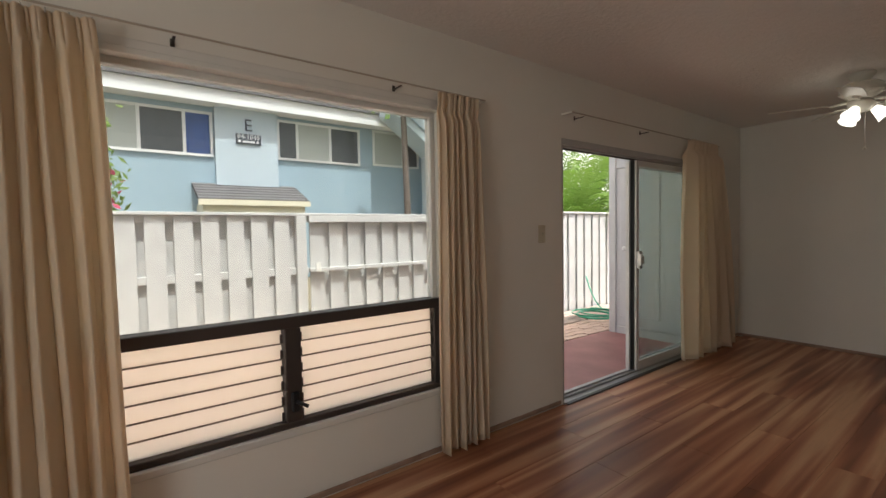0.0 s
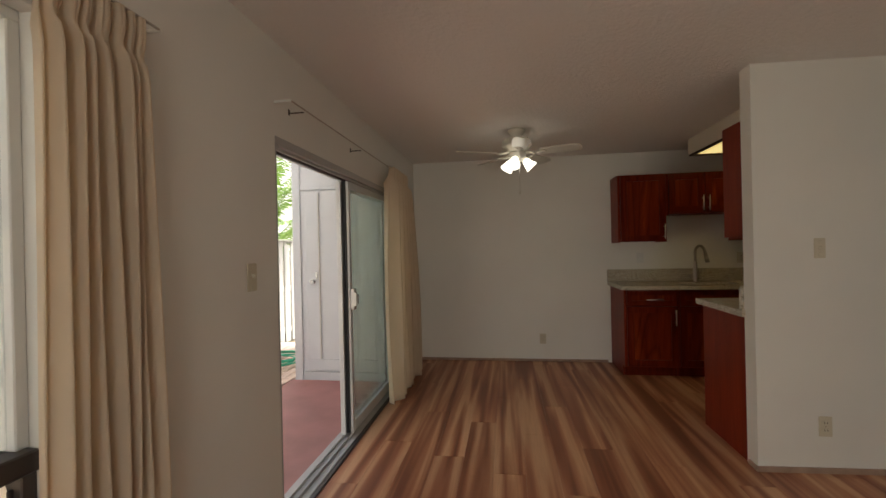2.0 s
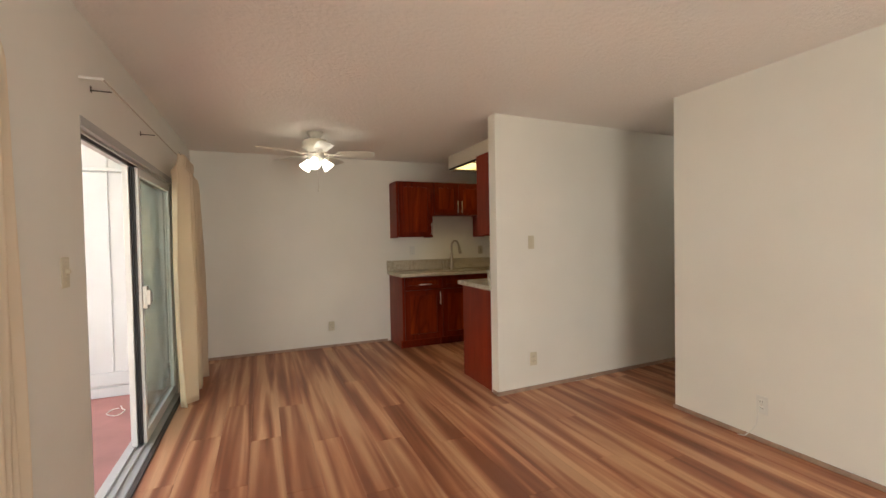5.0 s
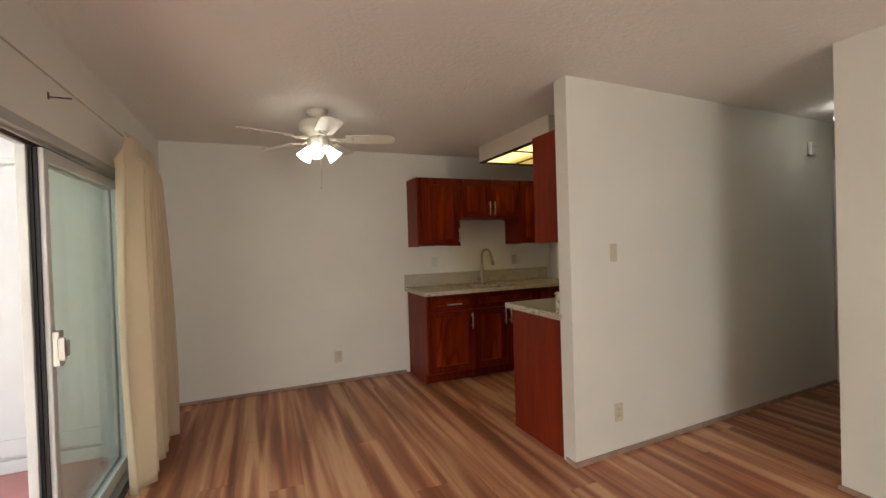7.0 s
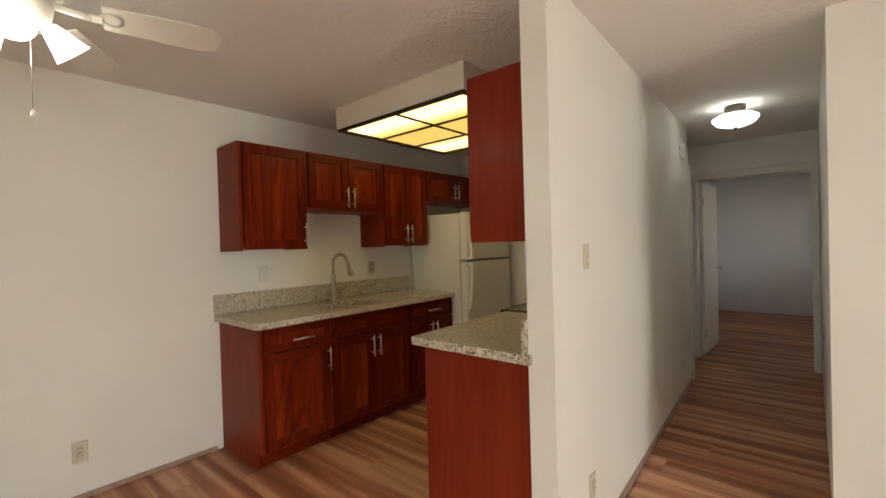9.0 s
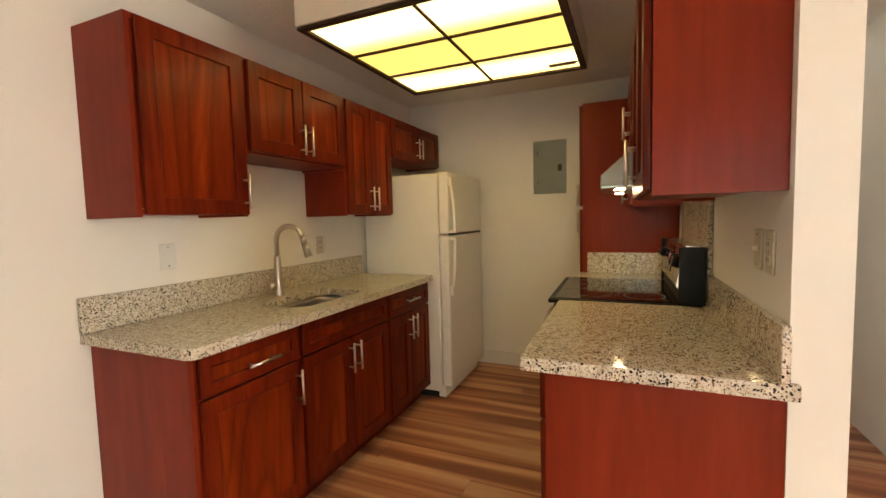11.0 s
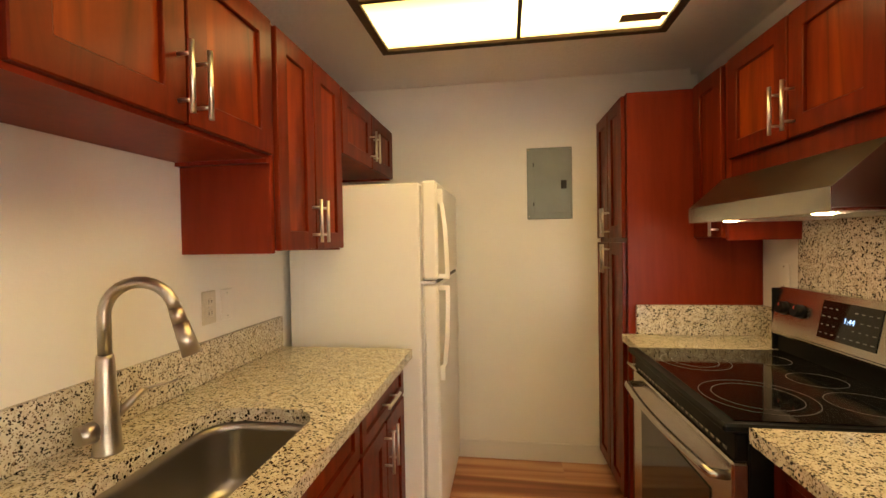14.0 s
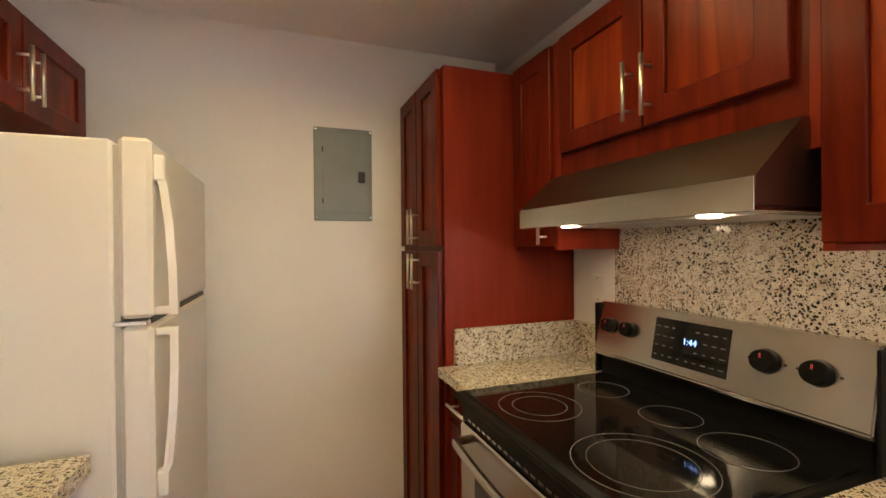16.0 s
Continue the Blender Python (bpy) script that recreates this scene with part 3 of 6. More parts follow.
part("sill_track", boxes((x0, N - 0.015, -0.011, x1, N + 0.135, 0.006), (x0, N + 0.028, 0.006, x1, N + 0.034, 0.022), (x0, N + 0.075, 0.006, x1, N + 0.081, 0.022), bevel=0.0015), ALU, sld, "ribbed metal floor track")
part("threshold_strip", boxes((x0, N - 0.05, 0.0, x1, N - 0.017, 0.008), bevel=0.003), DARK_ALU, sld)


def sliding_leaf(name, xa, xb, yc, label):
    a = part(name, boxes((xa, yc - 0.016, 0.024, xa + 0.04, yc + 0.016, z1 - 0.067), (xb - 0.04, yc - 0.016, 0.024, xb, yc + 0.016, z1 - 0.067),
                         (xa + 0.04, yc - 0.016, 0.024, xb - 0.04, yc + 0.016, 0.10), (xa + 0.04, yc - 0.016, z1 - 0.12, xb - 0.04, yc + 0.016, z1 - 0.067), bevel=0.003), LIT_ALU, sld, label)
    g = part("pane", boxes((xa + 0.04, yc - 0.003, 0.10, xb - 0.04, yc + 0.003, z1 - 0.12)), DOOR_GLASS, a, "clear door glass")
    g.visible_shadow = False
    return a


leaf = sliding_leaf("sliding_leaf", 4.10, 5.12, N + 0.031, "grey aluminium sliding leaf")
sliding_leaf("fixed_leaf", 4.075, 5.13, N + 0.078, "grey aluminium fixed leaf")
part("interlock_stile", boxes((4.064, N + 0.060, 0.024, 4.0745, N + 0.094, z1 - 0.067), bevel=0.002), LIT_ALU, leaf, "interlocking stile in the brighter daylit tone")
# two black strips added to draw the shaded gap between the leaves
part("weather_strip", boxes((4.083, N + 0.048, 0.03, 4.10, N + 0.060, z1 - 0.07)), BLACK_MATT, leaf, "black strip for the shade between the leaves")
part("edge_seal", boxes((4.090, N + 0.034, 0.03, 4.0995, N + 0.0465, z1 - 0.07)), BLACK_MATT, leaf, "black strip for the shade beside the leaf edge")
bm = boxes((4.100, N - 0.014, 0.905, 4.142, N + 0.014, 1.055), (4.092, N - 0.034, 0.93, 4.102, N - 0.006, 1.03), bevel=0.004)
box(bm, 4.106, N - 0.038, 0.945, 4.130, N - 0.014, 1.015, 0.004)
part("door_handle", bm, LATCH, leaf, "worn metal latch handle")

# ---------- curtains and rods ----------


def curtain(name, xa, xb, xa_b, xb_b, ztop, zbot, yc, folds, amp, label, group="cream curtains", seed=1, flare=0.0):
    """Pinch-pleated curtain: tight folds at the head, wider below; thickness from a solidify modifier."""
    rnd = random.Random(seed)
    nu = folds * 24
    steps = [0, 0.01, 0.02, 0.03, 0.038, 0.046, 0.056, 0.07, 0.09, 0.12] + [0.12 + 0.88 * k / 28 for k in range(1, 29)]
    nv = len(steps) - 1
    ph = [rnd.uniform(-0.5, 0.5) for _ in range(folds + 1)]
    sc = [rnd.uniform(0.6, 1.25) for _ in range(folds + 1)]
    bm = bmesh.new()
    grid = []
    for j in range(nv + 1):
        t = steps[j]
        z = ztop + (zbot - ztop) * t
        k = min(1, t / 0.07)
        w = t ** 0.7
        l_, r_ = xa + (xa_b - xa) * w, xb + (xb_b - xb) * w
        row = []
        for i in range(nu + 1):
            u = i / nu
            q = u * folds
            c = int(min(folds - 1, q))
            f = q - c
            local = sc[c] * (1 - f) + sc[c + 1] * f
            a = 2 * math.pi * q + ph[c] * (1 - f) + ph[c + 1] * f + 0.25 * math.sin(3 * t + c)
            head = 0.45 + 0.55 * k
            tight = max(0.0, min(1.0, (0.066 - t) / 0.028))
            d = tight * (0.010 * math.sin(3 * a) + 0.35 * amp * local * math.sin(a)) + (1 - tight) * amp * local * head * math.sin(a) + 0.3 * amp * math.sin(2.3 * q + 4 * t) * w
            x = l_ + (r_ - l_) * (u + 0.012 * math.sin(2 * a) / folds * 4) + 0.006 * math.sin(5 * t + c * 1.7)
            pinch = 0.012 * math.exp(-((t - 0.055) / 0.02) ** 2)
            hem = 0.012 * math.sin(a * 0.5 + seed) * (t ** 8)
            row.append(bm.verts.new((x, yc + d + pinch + flare * w * (u - 0.5), z + hem)))
        grid.append(row)
    for j in range(nv):
        for i in range(nu):
            bm.faces.new((grid[j][i], grid[j][i + 1], grid[j + 1][i + 1], grid[j + 1][i])).smooth = True
    root = thing(name, ((xa + xb) / 2, yc, zbot), label, "curtain", group)
    ob = part("drape", bm, CURTAIN, root)
    so = ob.modifiers.new("thickness", "SOLIDIFY")
    so.thickness = 0.003
    for i in range(folds + 1):
        x = xa + (xb - xa) * i / folds
        part("pleat_hook", rod(bmesh.new(), (x, yc - 0.004, ztop - 0.01), (x, yc + 0.012, ztop + 0.012), 0.0025, seg=6), CHROME, root)
    return root


curtain("curtain", 0.02, 0.545, 0.0, 0.60, 1.982, 0.03, N - 0.085, 9, 0.030, "cream pleated curtain drawn aside beside the window", seed=3)
curtain("curtain", 1.975, 2.25, 1.965, 2.30, 1.995, 0.03, N - 0.085, 7, 0.032, "cream pleated curtain hanging between window and patio door", seed=8)
curtain("curtain", 4.72, 5.24, 4.66, 5.68, 2.04, 0.04, N - 0.135, 7, 0.055, "cream pleated curtain hanging at the patio door's end", seed=5)


def curtain_rod(xa, xb, z, brackets, label):
    r = thing("curtain_rod", ((xa + xb) / 2, N - 0.085, z), label, "curtain rod", "curtain rods")
    bm = boxes((xa, N - 0.091, z - 0.004, xb, N - 0.082, z + 0.004), bevel=0.003)
    part("rail", bm, ROD_PAINT, r)
    part("end_return", boxes((xa - 0.006, N - 0.091, z - 0.006, xa, N - 0.001, z + 0.006), bevel=0.002), WALL, r)
    part("end_return", boxes((xb, N - 0.091, z - 0.006, xb + 0.006, N - 0.001, z + 0.006), bevel=0.002), WALL, r)
    for x in brackets:
        bm = boxes((x - 0.005, N - 0.082, z - 0.015, x + 0.005, N - 0.001, z - 0.0105), (x - 0.008, N - 0.004, z - 0.022, x + 0.008, N - 0.001, z + 0.008), bevel=0.001)
        part("bracket", bm, BRONZE, r, "small metal bracket")


curtain_rod(-0.35, 2.31, 2.0, (0.78, 1.75), "white metal traverse rod above the window")
curtain_rod(3.10, 5.46, 2.055, (3.24, 4.12), "white metal traverse rod above the patio door")

# ---------- wall plates ----------


def outlet(at, normal, kind="outlet", mat_=None, label="almond duplex outlet on the wall", w=0.07, h=0.115):
    """A wall plate; normal '-x', '+x', '-y' or '+y'."""
    mat_ = mat_ or ALMOND
    root = thing("outlet" if kind == "outlet" else "light_switch" if kind != "blank" else "blank_plate", at, label, "outlet" if kind == "outlet" else "switch" if kind != "blank" else "wall plate", "wall plates")
    turn = {"-y": 0, "-x": -90, "+y": 180, "+x": 90}[normal]
    m = Matrix.Translation(at) @ Matrix.Rotation(radians(turn), 4, "Z")

    def put(name, bm, mm):
        bmesh.ops.transform(bm, matrix=m, verts=bm.verts)
        return part(name, bm, mm, root)

    put("plate", boxes((-w / 2, -0.006, -h / 2, w / 2, 0.0, h / 2), bevel=0.003), mat_)
    if kind == "outlet":
        for dz in (-0.02, 0.02):
            put("socket", boxes((-0.017, -0.009, dz - 0.014, 0.017, -0.005, dz + 0.014), bevel=0.003), mat_)
            put("slots", boxes((-0.009, -0.0095, dz - 0.004, -0.006, -0.0085, dz + 0.006), (0.006, -0.0095, dz - 0.004, 0.009, -0.0085, dz + 0.006)), SLOT)
    elif kind == "three":
        for dz in (-0.034, 0.0, 0.034):
            put("toggle", boxes((-0.012, -0.011, dz - 0.010, 0.012, -0.005, dz + 0.010), bevel=0.003), mat_)
    elif kind == "toggle":
        put("toggle", boxes((-0.005, -0.020, -0.004, 0.005, -0.005, 0.012), bevel=0.002), mat_)
        put("collar", boxes((-0.008, -0.008, -0.016, 0.008, -0.005, 0.018), bevel=0.001), mat_)
    for dz in ((0,) if kind == "outlet" else (-0.042, 0.042)):
        bm = bmesh.new()
        rod(bm, (0, -0.0075, dz), (0, -0.005, dz), 0.003, seg=8)
        put("screw", bm, CHROME)
    return root


outlet((2.88, N, 1.222), "-y", "toggle", None, "almond toggle switch between curtain and patio door", 0.07, 0.12)
outlet((E_X, 1.103, 0.262), "-x", "outlet", None, "almond duplex outlet low on the dining wall")
outlet((m_(-0.27), -0.27, 1.282), "-x", "three", None, "almond three-gang switch on the partition", 0.06, 0.115)
outlet((m_(-0.28), -0.28, 0.265), "-x", "outlet", None, "almond duplex outlet low on the partition")
outlet((2.47, S_Y, 0.24), "+y", "outlet", WHITE_PLASTIC, "white outlet low on the living room wall")
cb = thing("antenna_cable", (2.47, S_Y + 0.02, 0.0), "thin white cable running down from the wall outlet", "cable")
part("cable", tube(bmesh.new(), [(2.475, S_Y + 0.012, 0.22), (2.478, S_Y + 0.03, 0.20), (2.49, S_Y + 0.02, 0.12), (2.52, S_Y + 0.022, 0.06), (2.56, S_Y + 0.03, 0.012), (2.60, S_Y + 0.035, 0.006)], 0.0035, 8), WHITE_PLASTIC, cb)
outlet((E_X, 0.022, 1.175), "-x", "blank", WHITE_PLASTIC, "white wall plate above the sink counter", 0.075, 0.115)
outlet((E_X, -1.005, 1.16), "-x", "outlet", None, "almond outlet above the sink counter")
outlet((E_X, -1.10, 1.158), "-x", "blank", WALL, "painted blank plate above the sink counter")
outlet(along((PX1, -0.06, 1.205)), "+x", "outlet", None, "almond outlet above the peninsula counter")
outlet(along((PX1, -0.16, 1.205)), "+x", "toggle", None, "almond switch above the peninsula counter")
outlet(along((PX1, -1.68, 1.20)), "+x", "blank", WALL, "painted blank plate beside the range")

# ---------- cabinets ----------


def bar_pull(p, vertical, length, out, parent):
    """Brushed bar handle with two posts; out: +1 or -1 along x."""
    x, y, z = p
    bm = bmesh.new()
    if vertical:
        rod(bm, (x + out * 0.034, y, z - length / 2), (x + out * 0.034, y, z + length / 2), 0.006, seg=12)
        for dz in (-length * 0.32, length * 0.32):
            rod(bm, (x, y, z + dz), (x + out * 0.034, y, z + dz), 0.0045, seg=8)
    else:
        rod(bm, (x + out * 0.034, y - length / 2, z), (x + out * 0.034, y + length / 2, z), 0.006, seg=12)
        for dy in (-length * 0.32, length * 0.32):
            rod(bm, (x, y + dy, z), (x + out * 0.034, y + dy, z), 0.0045, seg=8)
    return part("handle", bm, NICKEL, parent, "brushed nickel bar handle")


def shaker(name, cab, xf, out, y0, y1, z0, z1, rail=0.064):
    """A shaker door or drawer front on the face x = xf, facing out."""
    xa, xb = sorted((xf, xf + out * 0.02))
    g = 0.0025
    y0, y1, z0, z1 = y0 + g, y1 - g, z0 + g, z1 - g
    bm = bmesh.new()
    loops = []
    for x in (xa, xb):
        for k in (0.0, rail):
            loops.append([bm.verts.new((x, y, z)) for y, z in ((y0 + k, z0 + k), (y1 - k, z0 + k), (y1 - k, z1 - k), (y0 + k, z1 - k))])
    ao, ai, bo, bi = loops
    for i in range(4):
        j = (i + 1) % 4
        for q in ((ao[i], ao[j], ai[j], ai[i]), (bo[i], bi[i], bi[j], bo[j]), (ao[i], bo[i], bo[j], ao[j]), (ai[i], ai[j], bi[j], bi[i])):
            bm.faces.new(q)
    bmesh.ops.recalc_face_normals(bm, faces=bm.faces)
    sharp = [e for e in bm.edges if e.calc_face_angle(0) > 0.5]
    bmesh.ops.bevel(bm, geom=sharp, offset=0.0025, segments=1, affect="EDGES")
    d = part(name, bm, CHERRY, cab)
    pa, pb = sorted((xf, xf + out * 0.009))
    part("panel", boxes((pa, y0 + rail - 0.004, z0 + rail - 0.004, pb, y1 - rail + 0.004, z1 - rail + 0.004)), CHERRY_PANEL, d)
    return d


def upper_cabinet(xw, xf, y0, y1, z0, z1, doors, label, side=True, group="upper cabinets"):
    """xw: wall face, xf: carcass front. doors: rows of y0, y1, z0, z1, handle y, handle z (None: no handle)."""
    out = 1 if xf > xw else -1
    cab = thing("wall_cabinet", ((xw + xf) / 2, (y0 + y1) / 2, z0), label, "cabinet", group)
    xa, xb = sorted((xw + out * 0.001, xf))
    part("side_panel", boxes((xa, y0, z0, xb, y0 + 0.018, z1)), CHERRY_SIDE, cab)
    part("side_panel", boxes((xa, y1 - 0.018, z0, xb, y1, z1)), CHERRY_SIDE, cab)
    part("bottom_panel", boxes((xa, y0 + 0.018, z0 + 0.012, xb, y1 - 0.018, z0 + 0.03)), CHERRY_SIDE, cab)
    part("top_panel", boxes((xa, y0 + 0.018, z1 - 0.018, xb, y1 - 0.018, z1)), CHERRY_SIDE, cab)
    fa, fb = sorted((xf - out * 0.02, xf - out * 0.001))
    part("face_frame", boxes((fa, y0 + 0.019, z0 + 0.031, fb, y1 - 0.019, z1 - 0.019)), CHERRY, cab)
    for ya, yb, za, zb, hy, hz in doors:
        d = shaker("door", cab, xf + out * 0.001, out, ya, yb, za, zb)
        if hy is not None:
            bar_pull((xf + out * 0.021, hy, hz), True, 0.155, out, d)
    return cab


UB, UT, UF = 1.346, 2.056, 5.927      # sink side uppers: bottom, top, carcass front
upper_cabinet(E_X, UF, -0.158, 0.323, UB, UT, [(-0.153, 0.30, UB + 0.005, UT - 0.005, -0.126, UB + 0.11)], "cherry wall cabinet with one shaker door above the counter")
upper_cabinet(E_X, UF, -0.889, -0.16, 1.622, UT, [(-0.528, -0.178, 1.642, UT - 0.005, -0.500, 1.737), (-0.884, -0.530, 1.642, UT - 0.005, -0.558, 1.737)], "short cherry wall cabinet with two doors above the sink")
upper_cabinet(E_X, UF, -1.435, -0.891, UB, UT, [(-1.163, -0.906, UB + 0.005, UT - 0.005, -1.135, UB + 0.11), (-1.43, -1.165, UB + 0.005, UT - 0.005, -1.193, UB + 0.11)], "cherry wall cabinet with two tall doors beside the fridge")
upper_cabinet(E_X, UF, -2.27, -1.437, 1.755, UT, [(-1.852, -1.442, 1.76, UT - 0.005, -1.822, 1.87), (-2.265, -1.854, 1.76, UT - 0.005, -1.882, 1.87)], "short cherry wall cabinet above the fridge")

ALONG[0] = True
RB, RT, RF = 1.358, 2.073, 4.283      # range side uppers
upper_cabinet(PX1, RF, -0.781, 0.05, RB, RT, [(-0.37, 0.03, RB + 0.012, RT - 0.005, -0.338, RB + 0.13), (-0.776, -0.372, RB + 0.012, RT - 0.005, -0.403, RB + 0.13)], "cherry wall cabinet with two doors above the peninsula", group="range wall cabinets")
upper_cabinet(PX1, RF, -1.546, -0.783, 1.545, RT, [(-1.163, -0.82, 1.675, RT - 0.005, -1.133, 1.775), (-1.515, -1.165, 1.675, RT - 0.005, -1.195, 1.775)], "cherry wall cabinet above the range hood", group="range wall cabinets")
upper_cabinet(PX1, RF, -1.828, -1.548, RB, RT, [(-1.812, -1.563, RB + 0.01, RT - 0.005, -1.588, RB + 0.095)], "narrow cherry wall cabinet beside the tall pantry", group="range wall cabinets")

# pantry
pan = thing("pantry_cabinet", (4.30, -2.11, 0.0), "tall cherry pantry with four shaker doors in the corner", "pantry cabinet")
TT = 2.066
part("side_panel", boxes((PX1 + 0.001, -1.850, 0.09, 4.588, -1.832, TT)), CHERRY_SIDE, pan)
part("side_panel", boxes((PX1 + 0.001, K_Y + 0.001, 0.09, 4.588, K_Y + 0.019, TT)), CHERRY_SIDE, pan)
part("top_panel", boxes((PX1 + 0.001, K_Y + 0.019, TT - 0.018, 4.588, -1.850, TT)), CHERRY_SIDE, pan)
part("face_frame", boxes((4.568, K_Y + 0.02, 0.09, 4.587, -1.851, TT - 0.019)), CHERRY, pan)
part("toe_kick", boxes((PX1 + 0.001, K_Y + 0.001, 0.0, 4.518, -1.834, 0.089)), BLACK_MATT, pan)
for ya, yb, hy in ((-2.108, -1.852, -2.083), (-2.36, -2.110, -2.138)):
    d = shaker("door", pan, 4.589, 1, ya, yb, 1.372, TT - 0.005)
    bar_pull((4.609, hy, 1.46), True, 0.155, 1, d)
    d = shaker("door", pan, 4.589, 1, ya, yb, 0.095, 1.355)
    bar_pull((4.609, hy, 1.265), True, 0.155, 1, d)


def base_cabinet(xw, xf, y0, y1, fronts, label, ztop=0.874, group="base cabinets"):
    """fronts: rows of kind, y0, y1, z0, z1, handle (vertical?, y, z) or None."""
    out = 1 if xf > xw else -1
    cab = thing("base_cabinet", ((xw + xf) / 2, (y0 + y1) / 2, 0.0), label, "cabinet", group)
    xa, xb = sorted((xw + out * 0.001, xf))
    ka, kb = sorted((xw + out * 0.001, xf - out * 0.07))
    part("side_panel", boxes((xa, y0, 0.10, xb, y0 + 0.018, ztop)), CHERRY_SIDE, cab)
    part("side_panel", boxes((xa, y1 - 0.018, 0.10, xb, y1, ztop)), CHERRY_SIDE, cab)
    part("bottom_panel", boxes((xa, y0 + 0.018, 0.10, xb, y1 - 0.018, 0.118)), CHERRY_SIDE, cab)
    fa, fb = sorted((xf - out * 0.02, xf - out * 0.001))
    part("face_frame", boxes((fa, y0 + 0.019, 0.119, fb, y1 - 0.019, ztop)), CHERRY, cab)
    part("toe_kick", boxes((ka, y0 + 0.001, 0.0, kb, y1 - 0.019, 0.099)), CHERRY, cab)
    part("end_foot", boxes((ka, y1 - 0.018, 0.0, kb, y1, 0.0995)), CHERRY_SIDE, cab)
    for kind, ya, yb, za, zb, h in fronts:
        d = shaker(kind, cab, xf + out * 0.001, out, ya, yb, za, zb, 0.045 if kind == "drawer" else 0.064)
        if h:
            bar_pull((xf + out * 0.021, h[1], h[2]), h[0], 0.155, out, d)
    return cab


ALONG[0] = False
BF = 5.685
base_cabinet(E_X, BF, -0.165, 0.345, [("drawer", -0.16, 0.32, 0.715, 0.865, (False, 0.065, 0.778)), ("door", -0.16, 0.32, 0.11, 0.71, (True, -0.128, 0.60))], "cherry base cabinet with a drawer over one door")
base_cabinet(E_X, BF, -0.915, -0.167, [("drawer", -0.91, -0.175, 0.715, 0.865, None), ("door", -0.54, -0.175, 0.11, 0.71, (True, -0.510, 0.61)), ("door", -0.91, -0.543, 0.11, 0.71, (True, -0.573, 0.61))], "cherry sink cabinet with a false front and two doors")
base_cabinet(E_X, BF, -1.475, -0.917, [("drawer", -1.47, -0.925, 0.715, 0.865, (False, -1.197, 0.79)), ("door", -1.196, -0.925, 0.11, 0.71, (True, -1.166, 0.61)), ("door", -1.47, -1.199, 0.11, 0.71, (True, -1.228, 0.61))], "cherry base cabinet with a drawer over two doors beside the fridge")
ALONG[0] = True
RBF = 4.555
pb = base_cabinet(PX1, RBF, -0.777, 0.073, [("drawer", -0.772, 0.048, 0.715, 0.865, (False, -0.36, 0.79)), ("door", -0.36, 0.048, 0.11, 0.71, (True, -0.39, 0.61)), ("door", -0.772, -0.363, 0.11, 0.71, (True, -0.333, 0.61))], "cherry peninsula base cabinet with a plain end panel", group="range base cabinets")
base_cabinet(PX1, RBF, -1.830, -1.557, [("drawer", -1.825, -1.562, 0.715, 0.865, (False, -1.694, 0.79)), ("door", -1.825, -1.562, 0.11, 0.71, (True, -1.592, 0.61))], "narrow cherry base cabinet between range and pantry", group="range base cabinets")
part("end_panel", boxes((PX1 + 0.001, 0.074, 0.0, RBF, 0.079, 0.873)), CHERRY_SIDE, pb)
ALONG[0] = False

# ---------- worktops ----------
CT, CB = 0.914, 0.876


def worktop_with_sink():
    """Counter slab with a rounded opening for the sink."""
    bm = bmesh.new()
    ox0, ox1, oy0, oy1 = 5.622, E_X - 0.001, -1.464, 0.378
    sx0, sx1, sy0, sy1, r = 5.725, 6.035, -0.775, -0.262, 0.085
    hole = []
    for cx, cy, a0 in ((sx1 - r, sy1 - r, 0), (sx0 + r, sy1 - r, 90), (sx0 + r, sy0 + r, 180), (sx1 - r, sy0 + r, 270)):
        for k in range(7):
            a = radians(a0 + 15 * k)
            hole.append((cx + r * math.cos(a), cy + r * math.sin(a)))
    outer = [(ox1, oy1), (ox0 + 0.03, oy1), (ox0 + 0.009, oy1 - 0.009), (ox0, oy1 - 0.03), (ox0, oy0), (ox1, oy0)]
    top = {}
    for z in (CT, CB):
        ho = [bm.verts.new((x, y, z)) for x, y in hole]
        ou = [bm.verts.new((x, y, z)) for x, y in outer]
        es = [bm.edges.new((ho[i], ho[(i + 1) % len(ho)])) for i in range(len(ho))]
        es += [bm.edges.new((ou[i], ou[(i + 1) % len(ou)])) for i in range(len(ou))]
        bmesh.ops.triangle_fill(bm, use_beauty=True, edges=es)
        top[z] = (ho, ou)
    for a, b in zip(top[CT], top[CB]):
        k = len(a)
        for i in range(k):
            bm.faces.new((a[i], a[(i + 1) % k], b[(i + 1) % k], b[i]))
    bmesh.ops.recalc_face_normals(bm, faces=bm.faces)
    return bm, hole


wt = thing("worktop", (5.92, -0.55, CB), "cream and black speckled granite worktop along the sink wall", "countertop", "granite worktops")
bm, HOLE = worktop_with_sink()
part("slab", bm, GRANITE, wt)
part("backsplash", boxes((E_X - 0.021, -1.464, CT + 0.001, E_X - 0.001, 0.38, 1.05), bevel=0.002), GRANITE, wt, "low granite upstand")

